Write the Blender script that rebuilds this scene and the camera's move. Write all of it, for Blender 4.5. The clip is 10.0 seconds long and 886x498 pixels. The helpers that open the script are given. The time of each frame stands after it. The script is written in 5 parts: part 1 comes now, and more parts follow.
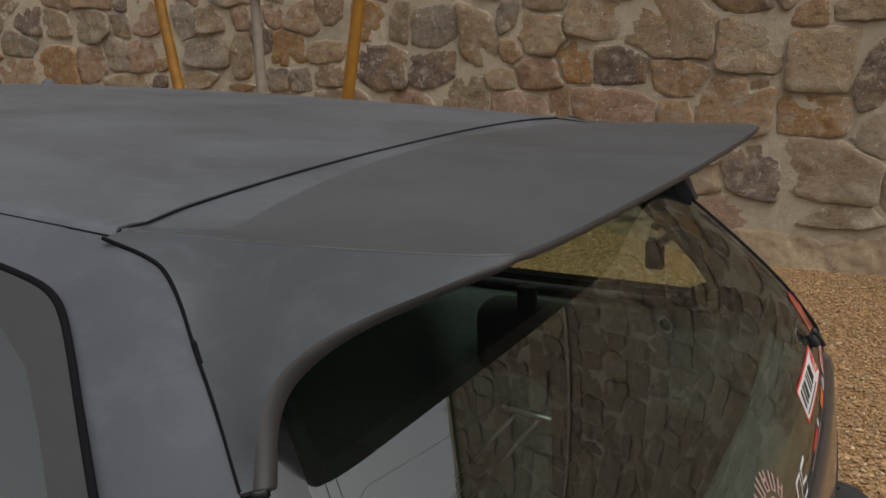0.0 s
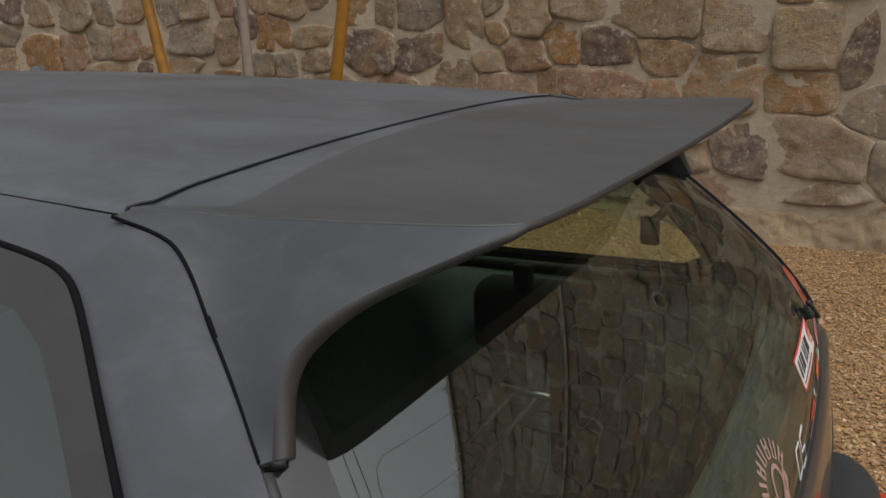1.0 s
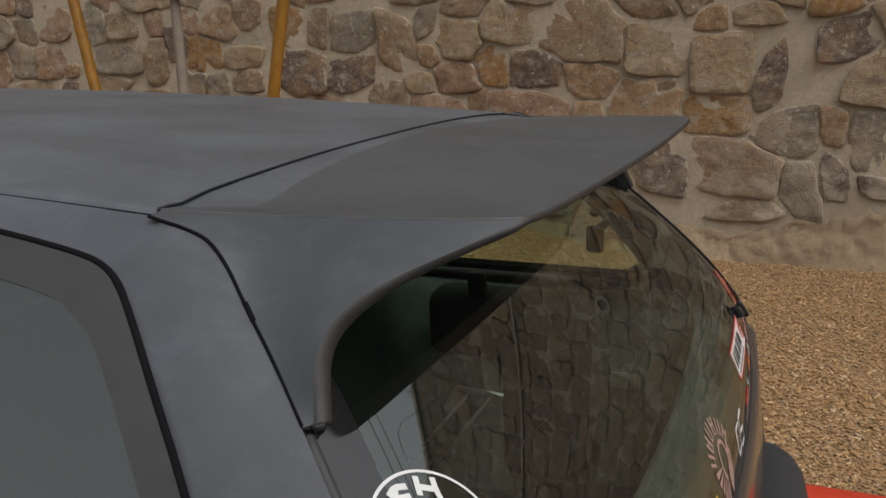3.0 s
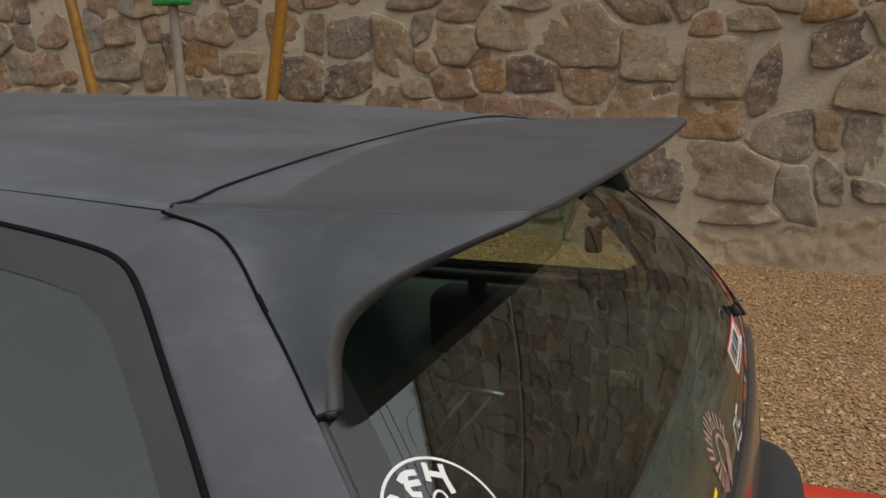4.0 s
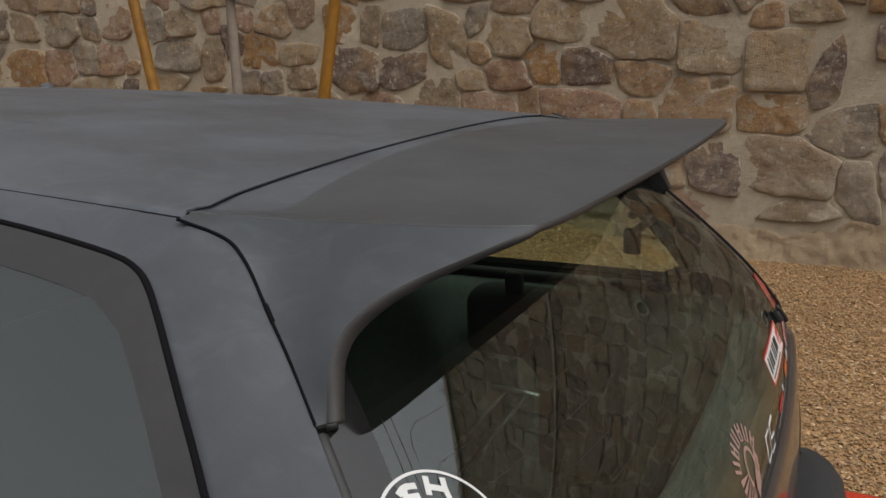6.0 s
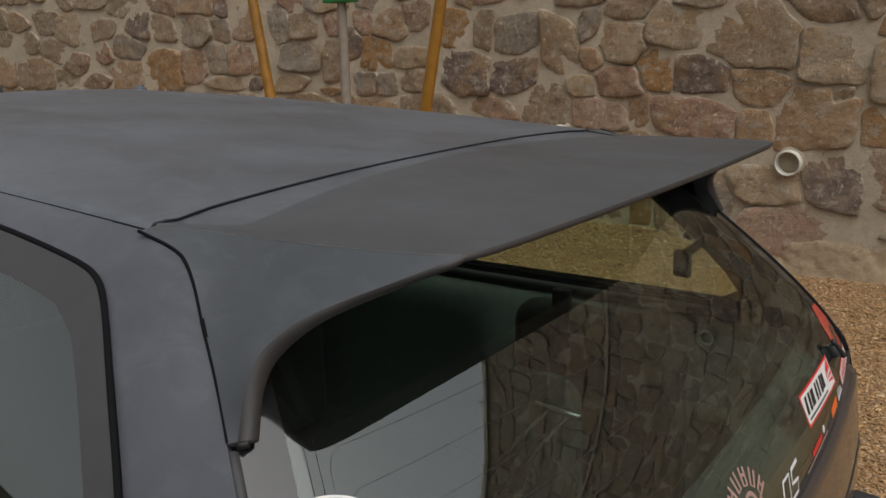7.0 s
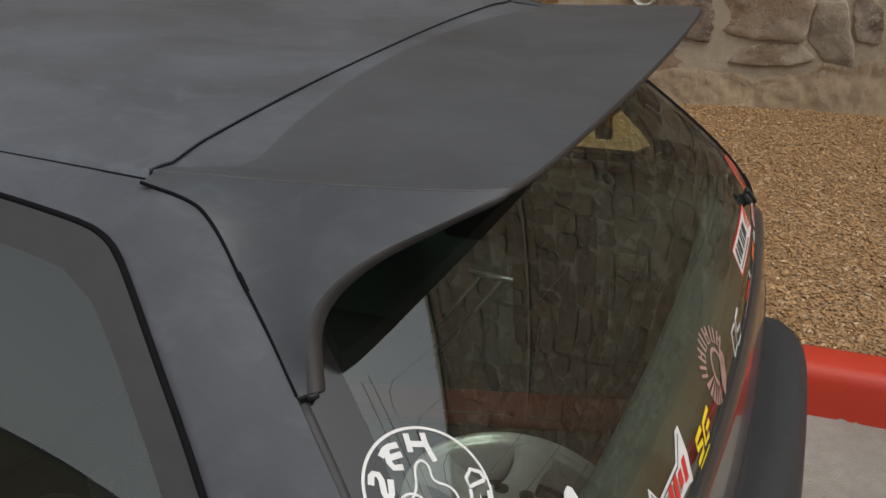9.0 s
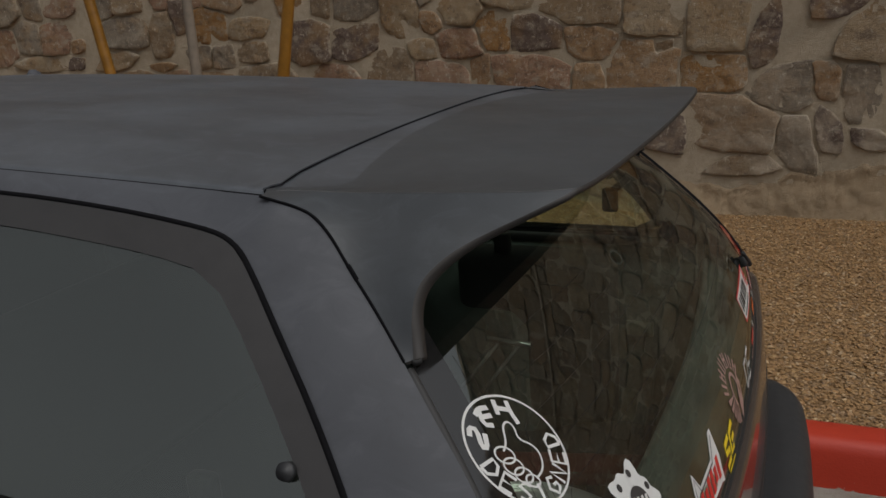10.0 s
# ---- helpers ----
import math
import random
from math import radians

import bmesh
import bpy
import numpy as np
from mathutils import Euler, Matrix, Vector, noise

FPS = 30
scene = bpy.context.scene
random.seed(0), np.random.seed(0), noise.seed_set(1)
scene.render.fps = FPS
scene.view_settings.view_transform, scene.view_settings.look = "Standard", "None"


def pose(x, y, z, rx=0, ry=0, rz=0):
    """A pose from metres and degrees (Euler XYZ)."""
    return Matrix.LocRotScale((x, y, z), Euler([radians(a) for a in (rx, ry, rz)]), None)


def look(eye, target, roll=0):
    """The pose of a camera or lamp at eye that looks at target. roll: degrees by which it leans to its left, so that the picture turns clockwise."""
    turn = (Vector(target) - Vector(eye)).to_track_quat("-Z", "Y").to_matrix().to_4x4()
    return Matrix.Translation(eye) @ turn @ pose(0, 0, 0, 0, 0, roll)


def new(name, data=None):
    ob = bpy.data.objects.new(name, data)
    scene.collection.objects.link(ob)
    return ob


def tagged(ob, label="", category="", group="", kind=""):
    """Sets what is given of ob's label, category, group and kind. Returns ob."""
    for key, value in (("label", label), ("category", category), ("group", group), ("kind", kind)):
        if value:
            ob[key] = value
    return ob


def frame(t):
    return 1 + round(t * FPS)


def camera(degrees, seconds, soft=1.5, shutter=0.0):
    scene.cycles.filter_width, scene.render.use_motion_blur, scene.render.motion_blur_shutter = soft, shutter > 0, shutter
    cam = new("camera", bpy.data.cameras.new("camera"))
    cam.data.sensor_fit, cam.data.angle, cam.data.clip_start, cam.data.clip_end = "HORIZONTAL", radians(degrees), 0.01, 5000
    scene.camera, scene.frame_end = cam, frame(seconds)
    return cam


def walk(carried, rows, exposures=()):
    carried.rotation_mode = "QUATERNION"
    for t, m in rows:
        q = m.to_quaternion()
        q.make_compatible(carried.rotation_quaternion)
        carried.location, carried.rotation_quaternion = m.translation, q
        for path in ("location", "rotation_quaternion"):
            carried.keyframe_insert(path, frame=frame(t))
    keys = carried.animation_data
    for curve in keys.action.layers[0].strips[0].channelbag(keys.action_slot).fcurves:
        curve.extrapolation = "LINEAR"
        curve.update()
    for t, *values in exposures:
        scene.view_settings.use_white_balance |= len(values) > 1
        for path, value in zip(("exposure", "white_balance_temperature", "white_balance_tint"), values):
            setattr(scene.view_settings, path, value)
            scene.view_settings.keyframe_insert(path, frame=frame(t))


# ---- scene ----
cam = camera(53.4, 10.0)
PATH = [
    (0, (0.626, -1.015, 1.455), (-0.357, 0.659, 0.974), -2.1),
    (0.5, (0.627, -1.014, 1.454), (-0.351, 0.659, 0.961), -2.5),
    (1, (0.614, -1.032, 1.447), (-0.341, 0.648, 0.932), -2.9),
    (1.5, (0.605, -1.075, 1.45), (-0.282, 0.64, 0.928), -2.9),
    (2, (0.603, -1.113, 1.45), (-0.234, 0.629, 0.937), -2.9),
    (2.5, (0.596, -1.139, 1.452), (-0.213, 0.622, 0.959), -2.4),
    (4, (0.596, -1.19, 1.446), (-0.196, 0.588, 0.984), -2.2),
    (4.5, (0.583, -1.189, 1.442), (-0.197, 0.591, 0.97), -2.6),
    (5, (0.565, -1.187, 1.449), (-0.184, 0.604, 0.969), -2.6),
    (5.5, (0.556, -1.194, 1.453), (-0.233, 0.58, 0.971), -1.1),
    (6, (0.636, -1.161, 1.464), (-0.275, 0.554, 0.983), -2.3),
    (7.5, (0.8, -1.029, 1.479), (-0.405, 0.49, 0.988), -1.3),
    (8, (0.767, -1.033, 1.488), (-0.348, 0.512, 0.879), -1.4),
    (8.5, (0.664, -1.069, 1.534), (-0.259, 0.536, 0.779), -4.0),
    (9, (0.624, -1.122, 1.571), (-0.194, 0.502, 0.739), -4.0),
    (9.5, (0.587, -1.21, 1.56), (-0.201, 0.496, 0.876), -4.6),
    (10, (0.597, -1.347, 1.505), (-0.191, 0.404, 0.944), -3.9),
]
EXPOSURES = [(0, 0.06), (9.5, 0.04), (10, -0.68)]
walk(cam, [(t, look(eye, target, roll)) for t, eye, target, roll in PATH], EXPOSURES)

# ---- world and light: bright overcast sky, very soft sun behind the haze ----
world = bpy.data.worlds.new("overcast_sky")
scene.world = world
world.use_nodes = True
wn = world.node_tree
sky = wn.nodes.new("ShaderNodeTexSky")
sky.sky_type = "NISHITA"
sky.sun_disc = False
sky.sun_elevation, sky.sun_rotation = radians(60), radians(115)
sky.air_density, sky.dust_density, sky.ozone_density = 1.0, 6.0, 1.0
grey = wn.nodes.new("ShaderNodeHueSaturation")
grey.inputs["Saturation"].default_value = 0.16
wn.links.new(sky.outputs[0], grey.inputs["Color"])
wn.links.new(grey.outputs[0], wn.nodes["Background"].inputs[0])
wn.nodes["Background"].inputs[1].default_value = 0.15
sun = new("sun", bpy.data.lights.new("sun", "SUN"))
sun.data.energy, sun.data.angle, sun.data.color = 0.5, radians(70), (1.0, 0.96, 0.9)
sun.matrix_world = look((4.53, -2.11, 8.66), (0, 0, 0))


# ---- materials ----
def material(name):
    m = bpy.data.materials.new(name)
    m.use_nodes = True
    return m, m.node_tree, m.node_tree.nodes["Principled BSDF"]


def ramp_of(nt, fac, stops):
    r = nt.nodes.new("ShaderNodeValToRGB")
    e = r.color_ramp.elements
    while len(e) < len(stops):
        e.new(0.5)
    for k, (p, c) in zip(e, stops):
        k.position, k.color = p, (*c, 1)
    nt.links.new(fac, r.inputs[0])
    return r.outputs[0]


def noise_of(nt, scale, detail=4.0, rough=0.55, stretch=None, kind="Object"):
    tc = nt.nodes.new("ShaderNodeNewGeometry" if kind == "Position" else "ShaderNodeTexCoord")
    n = nt.nodes.new("ShaderNodeTexNoise")
    n.inputs["Scale"].default_value, n.inputs["Detail"].default_value, n.inputs["Roughness"].default_value = scale, detail, rough
    if stretch:
        mp = nt.nodes.new("ShaderNodeMapping")
        mp.inputs["Scale"].default_value = stretch
        nt.links.new(tc.outputs[kind], mp.inputs[0])
        nt.links.new(mp.outputs[0], n.inputs["Vector"])
    else:
        nt.links.new(tc.outputs[kind], n.inputs["Vector"])
    return n.outputs[0]


def bump_of(nt, bsdf, height, strength, distance):
    b = nt.nodes.new("ShaderNodeBump")
    b.inputs["Strength"].default_value, b.inputs["Distance"].default_value = strength, distance
    nt.links.new(height, b.inputs["Height"])
    nt.links.new(b.outputs[0], bsdf.inputs["Normal"])


def mixed(nt, fac, a, b, mode="MIX"):
    m = nt.nodes.new("ShaderNodeMix")
    m.data_type, m.blend_type = "RGBA", mode
    for sock, v in ((m.inputs[0], fac), (m.inputs[6], a), (m.inputs[7], b)):
        if isinstance(v, (int, float)):
            sock.default_value = v
        elif isinstance(v, tuple):
            sock.default_value = (*v, 1)
        else:
            nt.links.new(v, sock)
    return m.outputs[2]


def ranged(nt, fac, lo, hi, a=0.0, b=1.0):
    r = nt.nodes.new("ShaderNodeMapRange")
    r.inputs[1].default_value, r.inputs[2].default_value, r.inputs[3].default_value, r.inputs[4].default_value = lo, hi, a, b
    nt.links.new(fac, r.inputs[0])
    return r.outputs[0]


def plain(name, colour, rough=0.5, metal=0.0, vary=0.15, scale=30.0, bump=0.0, coat=0.0):
    m, nt, bs = material(name)
    n = noise_of(nt, scale)
    dark = tuple(c * (1 - vary) for c in colour)
    light = tuple(min(1, c * (1 + vary)) for c in colour)
    nt.links.new(ramp_of(nt, n, [(0.3, dark), (0.7, light)]), bs.inputs["Base Color"])
    nt.links.new(ranged(nt, n, 0.3, 0.7, max(0, rough - 0.06), min(1, rough + 0.06)), bs.inputs["Roughness"])
    bs.inputs["Metallic"].default_value = metal
    bs.inputs["Coat Weight"].default_value = coat
    if bump:
        bump_of(nt, bs, n, 0.4, bump)
    return m


def primer_paint(name, colour, rough, cloud=0.12):
    """Hand-rubbed satin primer: broad cloudy streaks along the car, sanding haze, faint orange peel."""
    m, nt, bs = material(name)
    cl = noise_of(nt, 4.0, 3.5, 0.55, (1.0, 1.25, 1.0))
    st = noise_of(nt, 5.5, 3.0, 0.5, (0.8, 1.6, 1.2))
    fine = noise_of(nt, 900.0, 2.0)
    c1 = ramp_of(nt, cl, [(0.30, tuple(c * (1 - cloud) for c in colour)), (0.70, tuple(c * (1 + cloud) for c in colour))])
    c2 = mixed(nt, ranged(nt, st, 0.42, 0.78, 0.0, 0.45), c1, tuple(min(1, c * 1.3) for c in colour))
    wipe = noise_of(nt, 17.0, 6.0, 0.62, (0.8, 1.2, 1.0))
    wipe.node.inputs['Distortion'].default_value = 1.4
    c2 = mixed(nt, ranged(nt, wipe, 0.50, 0.64, 0.0, cloud * 2.6), c2, tuple(min(1, c * 1.45) for c in colour))
    c2 = mixed(nt, ranged(nt, wipe, 0.32, 0.44, cloud * 2.4, 0.0), c2, tuple(c * 0.72 for c in colour))
    nt.links.new(c2, bs.inputs["Base Color"])
    rr = ranged(nt, cl, 0.3, 0.7, rough - 0.07, rough + 0.07)
    nt.links.new(rr, bs.inputs["Roughness"])
    bs.inputs["Specular IOR Level"].default_value = 0.5
    bump_of(nt, bs, fine, 0.04, 0.0002)
    return m


def glass_pane(name, tint, ior=1.55, veil=0.0):
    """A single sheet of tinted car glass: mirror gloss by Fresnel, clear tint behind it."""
    m = bpy.data.materials.new(name)
    m.use_nodes = True
    nt = m.node_tree
    nt.nodes.clear()
    out = nt.nodes.new("ShaderNodeOutputMaterial")
    mix = nt.nodes.new("ShaderNodeMixShader")
    fr = nt.nodes.new("ShaderNodeFresnel")
    fr.inputs["IOR"].default_value = ior
    tr = nt.nodes.new("ShaderNodeBsdfTransparent")
    tr.inputs[0].default_value = (*tint, 1)
    gl = nt.nodes.new("ShaderNodeBsdfGlossy")
    gl.inputs["Roughness"].default_value = 0.0
    gl.inputs["Color"].default_value = (0.95, 1.0, 0.97, 1)
    nt.links.new(fr.outputs[0], mix.inputs[0])
    # thin pale diffuse share: haze painted into the pane to brighten it
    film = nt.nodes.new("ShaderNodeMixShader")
    film.inputs[0].default_value = veil
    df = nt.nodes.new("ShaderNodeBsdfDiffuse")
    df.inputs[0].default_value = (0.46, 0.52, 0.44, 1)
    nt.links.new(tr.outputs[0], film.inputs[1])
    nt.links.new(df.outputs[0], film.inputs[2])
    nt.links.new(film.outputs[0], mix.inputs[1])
    nt.links.new(gl.outputs[0], mix.inputs[2])
    nt.links.new(mix.outputs[0], out.inputs[0])
    return m


def stone_material(name, stops, random_node):
    """Split rubble: a colour of its own per stone, mineral blotches, rust stains, rough relief."""
    m, nt, bs = material(name)
    if random_node == "object":
        rnd = nt.nodes.new("ShaderNodeObjectInfo").outputs["Random"]
    else:
        rnd = nt.nodes.new("ShaderNodeNewGeometry").outputs["Random Per Island"]
    base = ramp_of(nt, rnd, stops)
    big = noise_of(nt, 5.0, 4.0, 0.55, None, "Position")
    blot = noise_of(nt, 11.0, 5.0, 0.62, (1.0, 1.0, 1.4), "Position")
    mid = noise_of(nt, 34.0, 6.0, 0.68, None, "Position")
    fine = noise_of(nt, 150.0, 4.0, 0.7, None, "Position")
    c = mixed(nt, ranged(nt, big, 0.48, 0.62, 0.0, 0.6), base, (0.35, 0.205, 0.085))
    c = mixed(nt, ranged(nt, blot, 0.53, 0.64, 0.0, 0.65), c, (0.42, 0.355, 0.27))
    c = mixed(nt, ranged(nt, blot, 0.32, 0.44, 0.65, 0.0), c, (0.115, 0.078, 0.058))
    c = mixed(nt, ranged(nt, mid, 0.52, 0.70, 0.0, 0.6), c, (0.42, 0.33, 0.225))
    c = mixed(nt, ranged(nt, mid, 0.30, 0.45, 0.6, 0.0), c, (0.085, 0.058, 0.045))
    c = mixed(nt, ranged(nt, fine, 0.3, 0.7, 0.0, 0.3), c, (0.14, 0.105, 0.075))
    chalk = noise_of(nt, 42.0, 7.0, 0.72, (1.0, 1.0, 0.7), "Position")
    c = mixed(nt, ranged(nt, chalk, 0.575, 0.66, 0.0, 0.75), c, (0.60, 0.52, 0.41))
    at = nt.nodes.new("ShaderNodeAttribute")
    at.attribute_name = "rim"
    smear = nt.nodes.new("ShaderNodeMath")
    smear.operation = "MULTIPLY_ADD"
    smear.inputs[1].default_value = 0.24
    nt.links.new(at.outputs["Fac"], smear.inputs[0])
    nt.links.new(blot, smear.inputs[2])
    c = mixed(nt, ranged(nt, smear.outputs[0], 0.66, 0.76, 0.0, 0.8), c, (0.44, 0.365, 0.27))
    # lime wash smeared over the stones low down at one end of the wall
    where = nt.nodes.new("ShaderNodeSeparateXYZ")
    place = nt.nodes.new("ShaderNodeNewGeometry").outputs["Position"]
    nt.links.new(place, where.inputs[0])
    wash = nt.nodes.new("ShaderNodeTexNoise")
    wash.inputs["Scale"].default_value, wash.inputs["Detail"].default_value = 5.0, 6.0
    nt.links.new(place, wash.inputs["Vector"])
    fac = ranged(nt, wash.outputs[0], 0.40, 0.62, 0.0, 0.75)
    for lim in (ranged(nt, where.outputs[0], -1.0, 0.5), ranged(nt, where.outputs[2], 1.25, 0.55)):
        m2 = nt.nodes.new("ShaderNodeMath")
        m2.operation = "MULTIPLY"
        nt.links.new(fac, m2.inputs[0])
        nt.links.new(lim, m2.inputs[1])
        fac = m2.outputs[0]
    c = mixed(nt, fac, c, (0.48, 0.41, 0.32))
    nt.links.new(c, bs.inputs["Base Color"])
    bs.inputs["Roughness"].default_value = 0.82
    h = nt.nodes.new("ShaderNodeMath")
    h.operation = "ADD"
    nt.links.new(mid, h.inputs[0])
    nt.links.new(fine, h.inputs[1])
    bump_of(nt, bs, h.outputs[0], 0.9, 0.016)
    return m


def mortar_material(name, colour):
    m, nt, bs = material(name)
    big, mid, fine = noise_of(nt, 3.0), noise_of(nt, 24.0, 6.0, 0.65), noise_of(nt, 220.0, 3.0, 0.7)
    c = ramp_of(nt, big, [(0.3, tuple(v * 0.78 for v in colour)), (0.7, tuple(v * 1.12 for v in colour))])
    c = mixed(nt, ranged(nt, mid, 0.35, 0.65, 0.0, 0.5), c, tuple(v * w for v, w in zip(colour, (0.62, 0.55, 0.48))))
    nt.links.new(c, bs.inputs["Base Color"])
    bs.inputs["Roughness"].default_value = 0.9
    h = nt.nodes.new("ShaderNodeMath")
    h.operation = "ADD"
    nt.links.new(mid, h.inputs[0])
    nt.links.new(fine, h.inputs[1])
    bump_of(nt, bs, h.outputs[0], 0.9, 0.015)
    return m


PAINT = (0.070, 0.076, 0.086)
roof_paint = primer_paint("grey_satin_primer", PAINT, 0.42, 0.21)
side_paint = primer_paint("grey_satin_primer_side", (0.064, 0.067, 0.077), 0.46, 0.16)
spoiler_paint = primer_paint("charcoal_spoiler_primer", (0.052, 0.057, 0.063), 0.40, 0.16)
# paler grey for the crease bead: its highlight painted as colour
edge_highlight = plain("pale_edge_highlight", (0.072, 0.072, 0.073), 0.5, 0, 0.2, 60)
# rolled rim and feet, coloured darker than the spoiler skin
rim_dark = plain("dark_spoiler_rim", (0.024, 0.021, 0.019), 0.55, 0, 0.15, 40)
sn = spoiler_paint.node_tree
sb = sn.nodes["Principled BSDF"].inputs["Base Color"]
# brown blotches mixed in faintly, standing for the stone wall's reflection
veil = noise_of(sn, 5.0, 4.0, 0.55)
sn.links.new(mixed(sn, ranged(sn, veil, 0.50, 0.72, 0.0, 0.05), sb.links[0].from_socket, (0.088, 0.070, 0.055)), sb)
edge_grey = plain("dull_grey_edge_moulding", (0.034, 0.034, 0.034), 0.7, 0, 0.15, 60)
hatch_paint = plain("dark_bronze_hatch_paint", (0.055, 0.046, 0.043), 0.20, 0.2, 0.1, 12, 0.0, 0.6)
plate_grey = plain("faded_grey_green_plate", (0.13, 0.135, 0.10), 0.6, 0, 0.3, 90)
black_rubber = plain("black_rubber_seal", (0.012, 0.012, 0.012), 0.6, 0, 0.2, 60)
# flat black for seals and seams, and for shade put in as colour
seam_black = plain("black_for_seams_and_shade", (0.006, 0.006, 0.007), 0.95, 0, 0.2, 60)
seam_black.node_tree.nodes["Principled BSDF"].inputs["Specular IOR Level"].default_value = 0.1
bumper_plastic = plain("dark_grey_bumper_plastic", (0.024, 0.025, 0.027), 0.55, 0, 0.12, 40, 0.0006)
black_plastic = plain("black_trim_plastic", (0.015, 0.015, 0.015), 0.5, 0, 0.2, 50)
red_rib = plain("dull_red_floor_paint", (0.10, 0.012, 0.008), 0.5, 0, 0.3, 20)
rear_border = plain("dark_ceramic_border", (0.012, 0.012, 0.012), 0.06, 0, 0.1, 40)
rear_border.node_tree.nodes["Principled BSDF"].inputs["IOR"].default_value = 1.9
frit_black = plain("dark_grey_window_border", (0.042, 0.040, 0.040), 0.42, 0, 0.1, 40)
rear_glass_mat = glass_pane("rear_window_glass", (0.80, 0.915, 0.80), 2.42, 0.006)
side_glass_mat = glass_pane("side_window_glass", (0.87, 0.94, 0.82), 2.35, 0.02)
trim_grey = plain("grey_green_interior_trim", (0.070, 0.092, 0.084), 0.7, 0, 0.15, 60, 0.0005)
trim_dark = plain("black_interior_trim", (0.012, 0.013, 0.013), 0.75, 0, 0.2, 60)
wire_brown = plain("brown_heater_wire", (0.024, 0.019, 0.016), 0.8, 0, 0.1, 60)
alloy = plain("silver_alloy", (0.66, 0.65, 0.66), 0.34, 0.45, 0.08, 20)
steel = plain("bare_steel", (0.4, 0.41, 0.41), 0.35, 0.9, 0.1, 30)
tyre_rubber = plain("tyre_rubber", (0.018, 0.018, 0.018), 0.75, 0, 0.2, 60, 0.001)
white_vinyl = plain("white_vinyl", (0.60, 0.60, 0.585), 0.45, 0, 0.04, 80)
red_vinyl = plain("red_vinyl", (0.55, 0.03, 0.025), 0.4, 0, 0.08, 80)
black_vinyl = plain("black_vinyl", (0.015, 0.015, 0.015), 0.45, 0, 0.1, 80)
orange_vinyl = plain("orange_vinyl", (0.75, 0.14, 0.02), 0.4, 0, 0.08, 80)
yellow_vinyl = plain("yellow_vinyl", (0.80, 0.60, 0.02), 0.4, 0, 0.06, 80)
pink_vinyl = plain("faded_pink_vinyl", (0.33, 0.20, 0.17), 0.5, 0, 0.12, 80)
red_lens = plain("red_lamp_lens", (0.42, 0.025, 0.012), 0.15, 0, 0.1, 90, 0.0, 0.5)
STONES = [(0.0, (0.35, 0.245, 0.135)), (0.2, (0.245, 0.172, 0.105)), (0.4, (0.41, 0.30, 0.175)), (0.55, (0.30, 0.238, 0.165)),
          (0.7, (0.38, 0.225, 0.108)), (0.85, (0.22, 0.148, 0.098)), (1.0, (0.45, 0.33, 0.18))]
stone_part = stone_material("rubble_stone", STONES, "object")
stone_rest = stone_material("rubble_stone_far", STONES, "island")
ORANGE = [(0.0, (0.34, 0.16, 0.035)), (1.0, (0.36, 0.19, 0.06))]
stone_orange = stone_material("ochre_rubble_stone", ORANGE, "object")
PURPLE = [(0.0, (0.120, 0.078, 0.064)), (1.0, (0.165, 0.112, 0.084))]
stone_purple = stone_material("plum_rubble_stone", PURPLE, "object")
RED = [(0.0, (0.31, 0.17, 0.10)), (1.0, (0.38, 0.235, 0.155))]
stone_red = stone_material("russet_rubble_stone", RED, "object")
GREY = [(0.0, (0.225, 0.182, 0.132)), (1.0, (0.30, 0.248, 0.185))]
stone_grey = stone_material("grey_rubble_stone", GREY, "object")
mortar = mortar_material("wall_mortar", (0.56, 0.472, 0.35))
footing_mat = mortar_material("sandy_footing", (0.42, 0.315, 0.20))
concrete = mortar_material("pale_concrete", (0.45, 0.42, 0.37))
pvc = plain("weathered_white_pvc", (0.52, 0.50, 0.43), 0.5, 0, 0.12, 20)
pipe_dark = plain("pipe_silt", (0.13, 0.11, 0.085), 0.9, 0, 0.3, 60)
yellow_wood = plain("varnished_yellow_wood", (0.26, 0.118, 0.012), 0.45, 0, 0.2, 18)
pale_wood = plain("weathered_pale_wood", (0.215, 0.175, 0.135), 0.7, 0, 0.15, 25)
green_plastic = plain("green_plastic", (0.02, 0.22, 0.05), 0.5, 0, 0.1, 30)
van_paint = plain("blue_grey_van_paint", (0.06, 0.075, 0.095), 0.3, 0.2, 0.06, 10, 0.0, 0.5)


leaf_green = plain("leaf_green", (0.06, 0.09, 0.025), 0.55, 0, 0.3, 8)


def asphalt_material():
    m, nt, bs = material("worn_asphalt")
    big, fine = noise_of(nt, 0.8), noise_of(nt, 300.0, 4.0, 0.7)
    c = ramp_of(nt, big, [(0.3, (0.04, 0.04, 0.04)), (0.7, (0.065, 0.063, 0.06))])
    c = mixed(nt, ranged(nt, fine, 0.4, 0.7, 0.0, 0.5), c, (0.12, 0.115, 0.105))
    nt.links.new(c, bs.inputs["Base Color"])
    bs.inputs["Roughness"].default_value = 0.9
    bump_of(nt, bs, fine, 0.6, 0.004)
    return m


